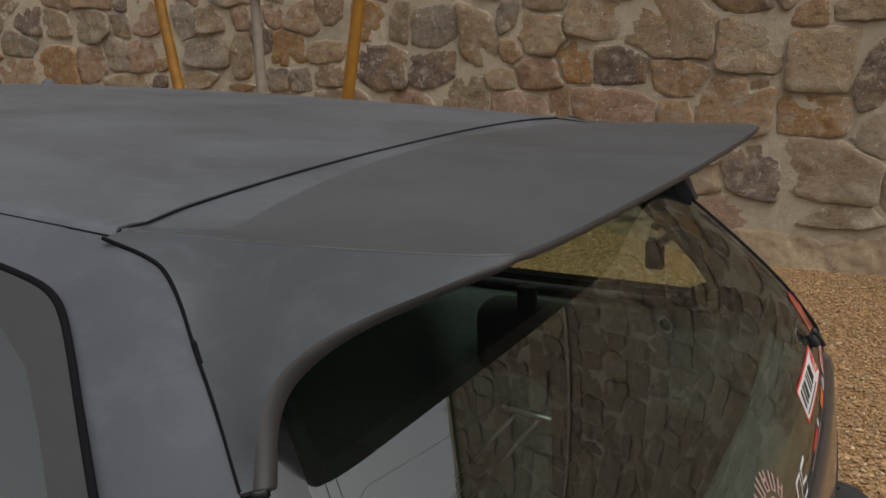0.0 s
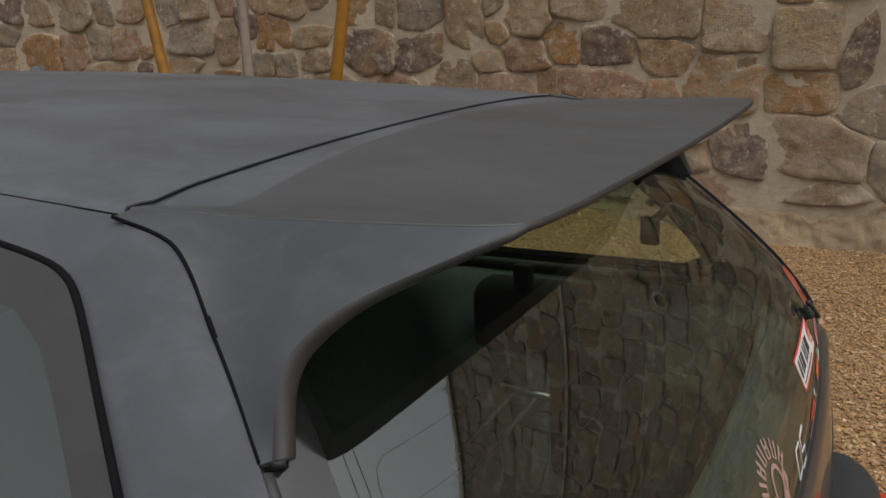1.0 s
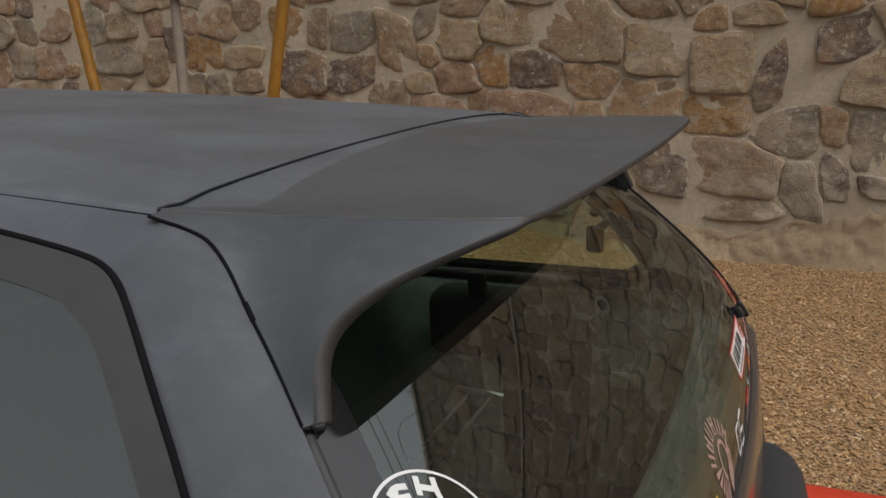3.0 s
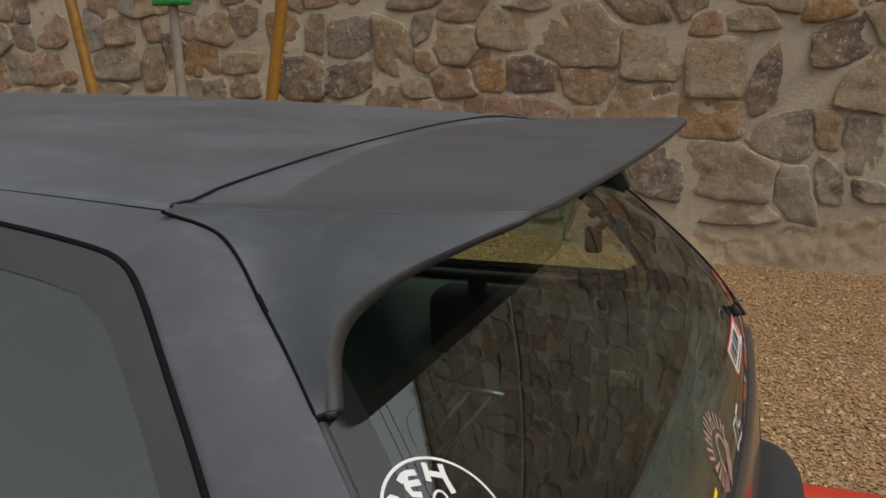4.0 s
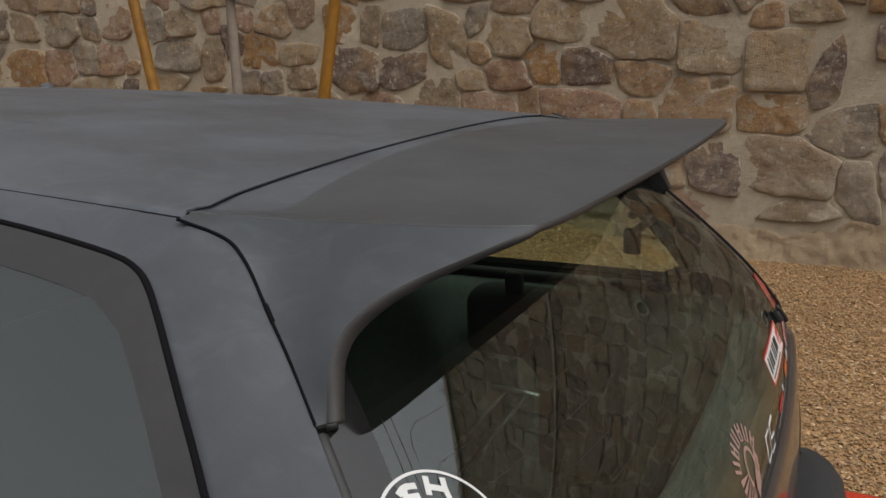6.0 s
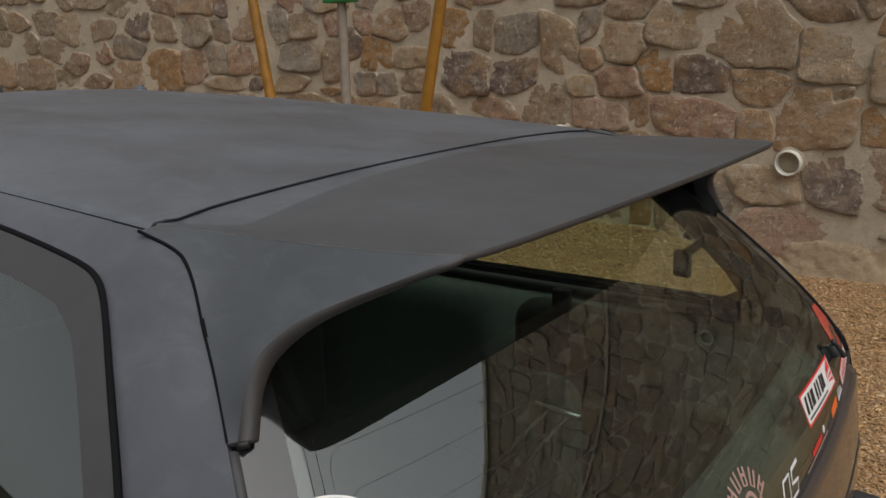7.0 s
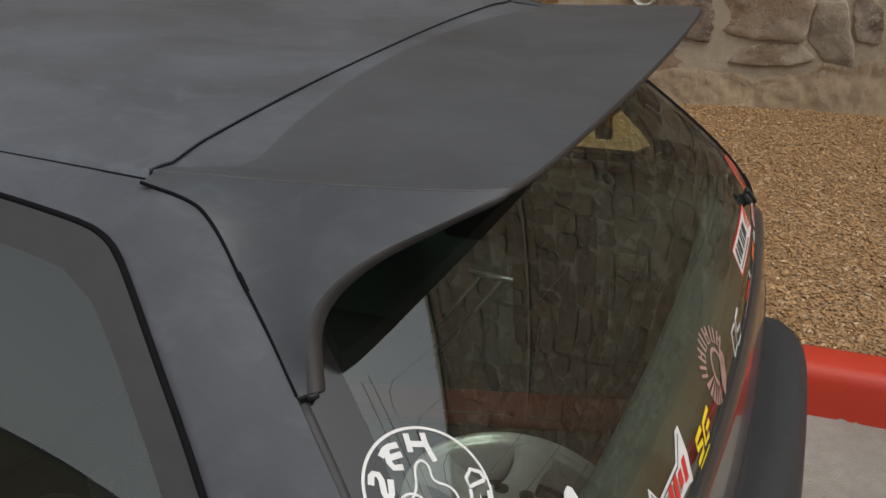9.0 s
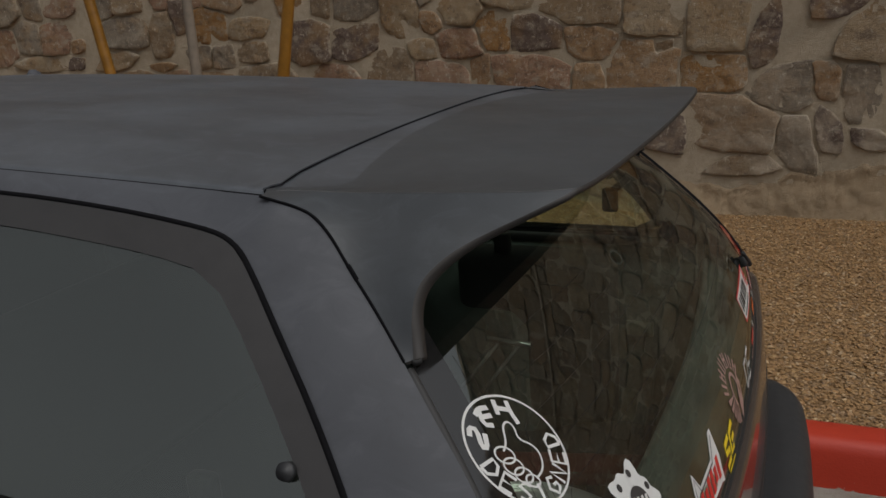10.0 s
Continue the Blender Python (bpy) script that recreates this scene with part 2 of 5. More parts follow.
def gravel_bed_material():
    m, nt, bs = material("gravel_bed")
    tc = nt.nodes.new("ShaderNodeTexCoord")
    v = nt.nodes.new("ShaderNodeTexVoronoi")
    v.inputs["Scale"].default_value = 38.0
    nt.links.new(tc.outputs["Object"], v.inputs["Vector"])
    big = noise_of(nt, 1.5)
    sep = nt.nodes.new("ShaderNodeSeparateColor")
    nt.links.new(v.outputs["Color"], sep.inputs[0])
    c = ramp_of(nt, sep.outputs[0], GRAVEL)
    # darker towards cell edges: shade between pebbles put into the colour
    c = mixed(nt, ranged(nt, v.outputs["Distance"], 0.0, 0.7, 0.0, 0.7), c, (0.22, 0.132, 0.06))
    c = mixed(nt, ranged(nt, big, 0.4, 0.7, 0.0, 0.3), c, (0.22, 0.14, 0.07))
    nt.links.new(c, bs.inputs["Base Color"])
    bs.inputs["Roughness"].default_value = 0.85
    inv = nt.nodes.new("ShaderNodeMath")
    inv.operation = "SUBTRACT"
    inv.inputs[0].default_value = 1.0
    nt.links.new(v.outputs["Distance"], inv.inputs[1])
    bump_of(nt, bs, inv.outputs[0], 1.0, 0.012)
    return m


GRAVEL = [(0.0, (0.155, 0.085, 0.034)), (0.15, (0.324, 0.188, 0.076)), (0.30, (0.226, 0.125, 0.046)), (0.45, (0.416, 0.262, 0.120)), (0.58, (0.277, 0.150, 0.052)),
          (0.70, (0.201, 0.131, 0.076)), (0.82, (0.366, 0.196, 0.072)), (0.92, (0.297, 0.216, 0.133)), (1.0, (0.559, 0.393, 0.224))]


def pebble_material():
    m, nt, bs = material("tan_pebbles")
    rnd = nt.nodes.new("ShaderNodeNewGeometry").outputs["Random Per Island"]
    c = ramp_of(nt, rnd, GRAVEL)
    n = noise_of(nt, 120.0, 4.0, 0.6)
    c = mixed(nt, ranged(nt, n, 0.35, 0.7, 0.0, 0.22), c, (0.24, 0.155, 0.08))
    nt.links.new(c, bs.inputs["Base Color"])
    bs.inputs["Roughness"].default_value = 0.7
    bump_of(nt, bs, n, 0.3, 0.002)
    return m


def kerb_paint():
    """Red fire-lane paint, chipped to concrete along the foot and edges."""
    m, nt, bs = material("red_kerb_paint")
    mid, fine, big = noise_of(nt, 18.0, 6.0, 0.7), noise_of(nt, 160.0, 3.0), noise_of(nt, 2.0)
    red = ramp_of(nt, big, [(0.3, (0.38, 0.026, 0.011)), (0.7, (0.47, 0.04, 0.015))])
    red = mixed(nt, ranged(nt, fine, 0.4, 0.7, 0.0, 0.3), red, (0.36, 0.028, 0.014))
    tc = nt.nodes.new("ShaderNodeTexCoord")
    sx = nt.nodes.new("ShaderNodeSeparateXYZ")
    nt.links.new(tc.outputs["Object"], sx.inputs[0])
    foot = ranged(nt, sx.outputs[2], 0.0, 0.03, 0.16, 0.0)
    add = nt.nodes.new("ShaderNodeMath")
    add.operation = "ADD"
    nt.links.new(mid, add.inputs[0])
    nt.links.new(foot, add.inputs[1])
    chips = ranged(nt, add.outputs[0], 0.66, 0.69)
    c = mixed(nt, chips, red, (0.40, 0.35, 0.30))
    nt.links.new(c, bs.inputs["Base Color"])
    bs.inputs["Roughness"].default_value = 0.5
    bump_of(nt, bs, fine, 0.35, 0.002)
    return m


asphalt, gravel_bed, pebbles_mat, kerb_red = asphalt_material(), gravel_bed_material(), pebble_material(), kerb_paint()


# ---- mesh helpers ----
def mesh_of(name, verts, faces, mat, smooth=True):
    me = bpy.data.meshes.new(name)
    me.from_pydata([tuple(map(float, v)) for v in verts], [], [tuple(int(i) for i in f) for f in faces])
    me.materials.append(mat)
    me.polygons.foreach_set("use_smooth", [smooth] * len(me.polygons))
    me.update()
    return me


def part(name, bm, mat, parent, label="", smooth=True):
    """Link a bmesh (or a mesh) as one object under a thing or a part."""
    if isinstance(bm, bmesh.types.BMesh):
        me = bpy.data.meshes.new(name)
        bmesh.ops.recalc_face_normals(bm, faces=bm.faces)
        for f in bm.faces:
            f.smooth = smooth
        bm.to_mesh(me)
        bm.free()
        me.materials.append(mat)
    else:
        me = bm
    ob = new(name, me)
    if parent:
        ob.parent = parent
    if label:
        tagged(ob, label)
    return ob


def grid_mesh(name, rows, mat, smooth=True):
    """A sheet through rows of points, all of one length."""
    n, m = len(rows), len(rows[0])
    verts = [p for r in rows for p in r]
    faces = [(i * m + j, i * m + j + 1, (i + 1) * m + j + 1, (i + 1) * m + j) for i in range(n - 1) for j in range(m - 1)]
    return mesh_of(name, verts, faces, mat, smooth)


def solid(ob, thickness, offset=-1.0, bevel=0.0):
    s = ob.modifiers.new("thick", "SOLIDIFY")
    s.thickness, s.offset = thickness, offset
    if bevel:
        b = ob.modifiers.new("round", "BEVEL")
        b.width, b.segments, b.limit_method, b.angle_limit = bevel, 3, "ANGLE", radians(50)
        ob.modifiers.new("even", "WEIGHTED_NORMAL")
    else:
        ob.modifiers.new("crisp", "EDGE_SPLIT").split_angle = radians(40)
    return ob


def box_bm(x0, x1, y0, y1, z0, z1, bevel=0.0, segs=2):
    bm = bmesh.new()
    bmesh.ops.create_cube(bm, size=1.0)
    for v in bm.verts:
        v.co = ((x0 + x1) / 2 + v.co.x * (x1 - x0), (y0 + y1) / 2 + v.co.y * (y1 - y0), (z0 + z1) / 2 + v.co.z * (z1 - z0))
    if bevel:
        bmesh.ops.bevel(bm, geom=bm.edges[:], offset=bevel, segments=segs, profile=0.5, affect="EDGES")
    return bm


def tube_mesh(name, points, radius, mat, sides=8, closed=False):
    """A round bar along a line of points."""
    pts = [Vector(p) for p in points]
    n = len(pts)
    verts, faces = [], []
    for i, p in enumerate(pts):
        a = pts[(i - 1) % n] if (i or closed) else p
        b = pts[(i + 1) % n] if (i < n - 1 or closed) else p
        d = (b - a).normalized()
        u = d.cross(Vector((0.13, 0.31, 0.94))).normalized()
        w = d.cross(u)
        for k in range(sides):
            t = 2 * math.pi * k / sides
            verts.append(p + (u * math.cos(t) + w * math.sin(t)) * radius)
    for i in range(n if closed else n - 1):
        for k in range(sides):
            faces.append((i * sides + k, i * sides + (k + 1) % sides, ((i + 1) % n) * sides + (k + 1) % sides, ((i + 1) % n) * sides + k))
    if not closed:
        faces += [tuple(range(sides))[::-1], tuple((n - 1) * sides + k for k in range(sides))]
    return mesh_of(name, verts, faces, mat)


def resample(points, n):
    """n points evenly along a polyline."""
    p = np.array(points, float)
    s = np.concatenate([[0], np.cumsum(np.linalg.norm(np.diff(p, axis=0), axis=1))])
    q = np.linspace(0, s[-1], n)
    return np.stack([np.interp(q, s, p[:, k]) for k in range(p.shape[1])], axis=1)


def rounded(points, times=2):
    """Corner cutting of an open polyline."""
    p = [np.array(v, float) for v in points]
    for _ in range(times):
        q = [p[0]]
        for a, b in zip(p[:-1], p[1:]):
            q += [a * 0.75 + b * 0.25, a * 0.25 + b * 0.75]
        p = q + [p[-1]]
    return p


# ---- ground: asphalt lane, concrete gutter, red kerb, gravel bed ----
def sheet(name, x0, x1, y0, y1, z, mat, label, category):
    ob = part(name, grid_mesh(name, [[(x0, y0, z), (x1, y0, z)], [(x0, y1, z), (x1, y1, z)]], mat), mat, None, label)
    return tagged(ob, label, category, kind="structure")


WALL_Y = 4.0
mirrored_brown = mortar_material("mirrored_backdrop_brown", (0.15, 0.095, 0.035))
sheet("ground", -400, 400, -400, 400, -0.02, asphalt, "dark worn asphalt lane that the car stands on", "ground")
lane = sheet("road", -40, 40, -12, 0.78, 0.0, asphalt, "dark worn asphalt lane along the gutter", "road")


def gutter():
    bm = box_bm(-20, 20, 0.78, 1.30, -0.015, 0.006, 0.004)
    ob = part("gutter", bm, concrete, None, "", False)
    tagged(ob, "pale broom-finished concrete gutter along the red kerb", "gutter", kind="structure")
    return ob


def kerb():
    """A cast kerb with a sloped face and rounded top edge, one long run."""
    prof = [(1.205, 0.0), (1.215, 0.06), (1.223, 0.115), (1.231, 0.136), (1.245, 0.148), (1.262, 0.152), (1.30, 0.153), (1.345, 0.152), (1.362, 0.146), (1.37, 0.13), (1.37, -0.01), (1.205, -0.01)]
    xs = np.linspace(-14, 12, 131)
    rows = [[(x, y + 0.0025 * noise.noise((x * 3, z * 9, 1)), z + 0.003 * noise.noise((x * 2.3, y * 7, 5))) for y, z in prof + prof[:1]] for x in xs]
    ob = part("kerb", grid_mesh("kerb", rows, kerb_red), kerb_red, None)
    tagged(ob, "red painted concrete kerb with chipped paint at its foot", "kerb", kind="structure")
    return ob


gutter()
kerb()
# added, out of view: brown backdrop with black top edge for the side window's reflection
far_wall = part("wall_south", box_bm(-60, 12, -14.3, -14.0, -0.02, 4.6), mirrored_brown, None, "", False)
part("wall_cap", box_bm(-60, 12, -14.36, -13.94, 4.6, 4.72), black_rubber, far_wall, "black capping along the wall's top", False)
tagged(far_wall, "long plain brown wall added unseen for the side window to mirror", "wall", kind="structure")


def gravel_level(x, y):
    bank = max(0.0, min(1.0, (-0.5 - x) / 0.9)) * max(0.0, min(1.0, (y - 2.5) / 1.4)) ** 1.5
    return 0.125 + 0.16 * bank + 0.012 * noise.noise((x * 1.1, y * 1.3, 3.0)) + 0.006 * noise.noise((x * 5, y * 5, 8.0))


def gravel():
    xs, ys = np.linspace(-14, 12, 210), np.linspace(1.36, WALL_Y + 0.1, 30)
    rows = [[(x, y, gravel_level(x, y) - 0.004) for x in xs] for y in ys]
    ob = part("gravel_bed", grid_mesh("gravel_bed", rows, gravel_bed), gravel_bed, None)
    tagged(ob, "tan gravel bed between the red kerb and the stone wall", "gravel", kind="structure")
    # loose pebbles on the stretch beside the car's tail
    rng = np.random.default_rng(4)
    n = 128000
    t = (1 + 5 ** 0.5) / 2
    ico = np.array([(-1, t, 0), (1, t, 0), (-1, -t, 0), (1, -t, 0), (0, -1, t), (0, 1, t), (0, -1, -t), (0, 1, -t), (t, 0, -1), (t, 0, 1), (-t, 0, -1), (-t, 0, 1)]) / 1.9
    tri = np.array([(0, 11, 5), (0, 5, 1), (0, 1, 7), (0, 7, 10), (0, 10, 11), (1, 5, 9), (5, 11, 4), (11, 10, 2), (10, 7, 6), (7, 1, 8),
                    (3, 9, 4), (3, 4, 2), (3, 2, 6), (3, 6, 8), (3, 8, 9), (4, 9, 5), (2, 4, 11), (6, 2, 10), (8, 6, 7), (9, 8, 1)])
    px = np.where(rng.uniform(0, 1, n) < 0.72, rng.uniform(-1.2, 1.75, n), rng.uniform(-3.3, -1.2, n))
    py = rng.uniform(1.385, WALL_Y - 0.01, n)
    size = np.clip(rng.lognormal(math.log(0.0049), 0.34, n), 0.003, 0.014)
    size *= np.where(px < -1.2, 1.25, 1.0)
    verts = np.empty((n, 12, 3))
    ang = rng.uniform(0, 6.28, n)
    ax = np.stack([size * rng.uniform(0.8, 1.5, n), size * rng.uniform(0.7, 1.1, n), size * rng.uniform(0.26, 0.48, n)], 1)
    jit = ico[None] * rng.uniform(0.78, 1.15, (n, 12, 1)) * ax[:, None, :]
    tilt = rng.normal(0, 0.25, n)
    jz = jit[..., 2] + jit[..., 0] * tilt[:, None]
    verts[..., 0] = jit[..., 0] * np.cos(ang)[:, None] - jit[..., 1] * np.sin(ang)[:, None] + px[:, None]
    verts[..., 1] = jit[..., 0] * np.sin(ang)[:, None] + jit[..., 1] * np.cos(ang)[:, None] + py[:, None]
    lev = np.array([gravel_level(a, b) for a, b in zip(px, py)])
    verts[..., 2] = jz + (lev + ax[:, 2] * rng.uniform(-0.2, 0.7, n))[:, None]
    faces = (tri[None] + (np.arange(n) * 12)[:, None, None]).reshape(-1, 3)
    me = bpy.data.meshes.new("pebbles")
    me.from_pydata(verts.reshape(-1, 3).tolist(), [], faces.tolist())
    me.materials.append(pebbles_mat)
    me.update()
    tagged(new("pebbles", me), "loose tan and brown pebbles covering the gravel bed", "pebbles", kind="stuff")


gravel()


# ---- rubble retaining wall ----
WALL_TOP = 4.76
wall = part("wall_north", box_bm(-16, 13, WALL_Y, WALL_Y + 0.4, -0.1, WALL_TOP), mortar, None, "", False)
tagged(wall, "tall rubble retaining wall of brown stones in pale mortar", "stone wall", kind="structure")


def stone_seeds():
    """A loose coursed fill for the rest of the wall: middle, width, height, kind."""
    rng = random.Random(11)
    seeds = []
    z = 0.36
    while z < WALL_TOP + 0.2:
        h = rng.uniform(0.19, 0.27)
        x = -9.5 + rng.uniform(0, 0.3)
        while x < 6.5:
            w = rng.choice((0.16, 0.24, 0.28, 0.34, 0.42)) * rng.uniform(0.85, 1.15)
            kind = rng.choice("ssssssogrp")
            if rng.random() < 0.16:
                seeds += [(x + w / 2 + rng.uniform(-0.03, 0.03), z + h * 0.24, w, h * 0.48, kind), (x + w / 2 + rng.uniform(-0.05, 0.05), z + h * 0.80, w, h * 0.48, "s")]
            else:
                seeds.append((x + w / 2, z + h / 2 + rng.uniform(-0.06, 0.06), w, h, kind))
            x += w
        z += h
    return seeds


# stones that can be told apart, stretch by stretch: middle x and z, width, height, kind
FAR_STONES = [  # by the far end of the bed
    (-9.27, 1.56, 0.36, 0.17, "s"), (-8.83, 1.79, 0.36, 0.23, "p"), (-8.76, 1.61, 0.29, 0.15, "s"), (-8.73, 1.25, 0.31, 0.3, "s"), (-8.43, 1.75, 0.37, 0.17, "s"), (-8.42, 1.21, 0.28, 0.23, "s"),
    (-8.27, 1.57, 0.32, 0.21, "o"), (-8.07, 1.23, 0.4, 0.3, "g"), (-7.88, 1.73, 0.43, 0.2, "s"), (-7.78, 1.45, 0.48, 0.19, "g"), (-7.68, 1.19, 0.3, 0.16, "s"), (-7.44, 1.32, 0.37, 0.19, "s"),
    (-7.43, 1.65, 0.52, 0.25, "s"), (-7.08, 1.15, 0.45, 0.13, "s"), (-6.96, 1.42, 0.25, 0.17, "r"), (-6.92, 1.64, 0.32, 0.17, "s"), (-6.63, 1.21, 0.46, 0.22, "s"), (-6.53, 1.48, 0.39, 0.2, "g"),
    (-6.36, 1.66, 0.33, 0.24, "p"), (-6.06, 1.25, 0.45, 0.31, "o"), (-6.03, 1.65, 0.3, 0.21, "s"), (-5.64, 1.29, 0.3, 0.24, "r"), (-5.59, 1.61, 0.34, 0.24, "s"),
]
STAKE_STONES = [  # behind the staked tree
    (-5.31, 1.36, 0.24, 0.21, "g"), (-5.22, 1.61, 0.19, 0.2, "g"), (-5.19, 1.15, 0.51, 0.11, "s"), (-4.99, 1.36, 0.3, 0.21, "r"), (-4.97, 1.63, 0.31, 0.22, "r"), (-4.85, 1.14, 0.15, 0.1, "p"),
    (-4.81, 1.29, 0.14, 0.1, "s"), (-4.53, 1.62, 0.21, 0.26, "g"), (-4.43, 1.15, 0.32, 0.14, "s"), (-4.32, 1.35, 0.36, 0.22, "g"), (-4.27, 1.61, 0.25, 0.19, "s"), (-3.99, 1.09, 0.22, 0.07, "s"),
    (-3.95, 1.33, 0.18, 0.26, "s"), (-3.95, 1.61, 0.14, 0.17, "r"), (-3.65, 1.15, 0.21, 0.17, "g"), (-3.65, 1.61, 0.14, 0.18, "r"), (-3.54, 1.37, 0.25, 0.24, "o"), (-3.43, 1.15, 0.18, 0.15, "g"),
    (-3.38, 1.58, 0.27, 0.2, "s"), (-3.19, 1.18, 0.23, 0.14, "s"), (-3.19, 1.33, 0.28, 0.15, "s"),
]
ROOF_STONES = [  # beyond the car's roof
    (-2.83, 1.53, 0.2, 0.23, "o"), (-2.74, 1.23, 0.31, 0.27, "p"), (-2.58, 1.51, 0.15, 0.22, "s"), (-2.55, 1, 0.39, 0.11, "r"), (-2.35, 1.21, 0.31, 0.19, "p"), (-2.33, 1.48, 0.31, 0.21, "g"),
    (-2.1, 1.03, 0.35, 0.22, "s"), (-2.01, 1.43, 0.21, 0.32, "s"), (-1.85, 1.14, 0.18, 0.12, "s"), (-1.81, 1.52, 0.15, 0.17, "g"), (-1.78, 1.31, 0.13, 0.12, "s"), (-1.71, 0.97, 0.43, 0.18, "r"),
    (-1.59, 1.18, 0.27, 0.17, "r"), (-1.57, 1.43, 0.32, 0.24, "s"), (-1.47, 0.99, 0.14, 0.18, "s"), (-1.35, 1.25, 0.19, 0.22, "o"), (-1.26, 1.5, 0.33, 0.23, "s"), (-1.14, 0.97, 0.44, 0.22, "r"),
    (-1.09, 1.22, 0.28, 0.2, "p"),
]
TAIL_STONES = [  # beyond the car's tail
    (-0.79, 1.43, 0.45, 0.3, "s"), (-0.76, 0.92, 0.19, 0.17, "s"), (-0.74, 1.14, 0.29, 0.19, "s"), (-0.69, 0.59, 0.34, 0.19, "s"), (-0.55, 0.36, 0.48, 0.29, "r"), (-0.45, 0.98, 0.37, 0.29, "s"),
    (-0.37, 1.32, 0.3, 0.28, "s"), (-0.34, 0.65, 0.25, 0.28, "p"), (-0.31, 1.09, 0.11, 0.09, "s"), (-0.06, 1.49, 0.16, 0.15, "s"), (-0, 0.95, 0.36, 0.18, "o"), (-0, 1.24, 0.3, 0.3, "s"),
    (0.09, 0.66, 0.41, 0.28, "s"), (0.15, 1.5, 0.27, 0.13, "s"), (0.17, 0.4, 0.36, 0.1, "s"), (0.24, 1.14, 0.15, 0.35, "p"), (0.34, 0.86, 0.32, 0.23, "g"), (0.44, 0.54, 0.21, 0.26, "g"),
    (0.58, 0.9, 0.14, 0.18, "s"), (0.59, 0.62, 0.13, 0.22, "p"), (0.75, 0.82, 0.16, 0.26, "g"), (0.81, 0.57, 0.14, 0.1, "p"),
]


def warp(x, z):
    """A gentle bend of the plane so that no joint runs true."""
    return (x + 0.022 * noise.noise((x * 3.1, z * 3.1, 0.5)) + 0.009 * noise.noise((x * 9, z * 9, 4.1)),
            z + 0.020 * noise.noise((x * 3.3, z * 3.3, 7.5)) + 0.009 * noise.noise((x * 9, z * 9, 9.7)))


DIRS = 44


def stone_outline(i, pts, half, shear):
    """Reach of stone i in each direction: out to its own size, but never past the line where a neighbour claims more."""
    c = pts[i]
    near = np.argsort(np.abs(pts - c).max(axis=1))[1:19]
    out = []
    for k in range(DIRS):
        a = 2 * math.pi * k / DIRS
        way = np.array((math.cos(a), math.sin(a)))
        lo, hi = 0.015, 0.45
        for _ in range(9):
            mid = (lo + hi) / 2
            q = np.array(warp(*(c + way * mid)))
            d = q - c
            mine = (np.abs((d + shear[i] * d[::-1]) / half[i]) ** 3.6).sum() ** (1 / 3.6)
            others = (np.abs((q - pts[near]) / half[near]) ** 3.6).sum(axis=1) ** (1 / 3.6)
            if mine < min(1.38, others.min()):
                lo = mid
            else:
                hi = mid
        out.append(lo)
    # split stones: a few straight edges from corner to corner, and no spikes
    for _ in range(2):
        out = [min(r, 1.10 * (out[k - 1] + out[(k + 1) % DIRS]) / 2) for k, r in enumerate(out)]
    if c[0] > 1.4:  # tightly packed beyond the tail
        return [c + r * np.array((math.cos(2 * math.pi * k / DIRS), math.sin(2 * math.pi * k / DIRS))) for k, r in enumerate(out)]
    peaks = [k for k in range(DIRS) if out[k] >= max(out[(k + j) % DIRS] for j in range(-3, 4))]
    corners = [k for n, k in enumerate(peaks) if n == 0 or k - peaks[n - 1] > 2]
    while len(corners) < 7:
        gaps = [((corners[(n + 1) % len(corners)] - k) % DIRS or DIRS, k) for n, k in enumerate(corners)]
        wide, k = max(gaps)
        corners = sorted(corners + [(k + wide // 2) % DIRS])
    for n, k in enumerate(corners):
        wide = (corners[(n + 1) % len(corners)] - k) % DIRS or DIRS
        a, b, turn = out[k], out[(k + wide) % DIRS], 2 * math.pi / DIRS
        if wide * turn > 2.6:
            continue
        for j in range(1, wide):
            line = a * b * math.sin(wide * turn) / (a * math.sin(j * turn) + b * math.sin((wide - j) * turn))
            out[(k + j) % DIRS] = min(out[(k + j) % DIRS], 0.75 * line * 1.05 + 0.25 * out[(k + j) % DIRS])
    return [c + r * np.array((math.cos(2 * math.pi * k / DIRS), math.sin(2 * math.pi * k / DIRS))) for k, r in enumerate(out)]


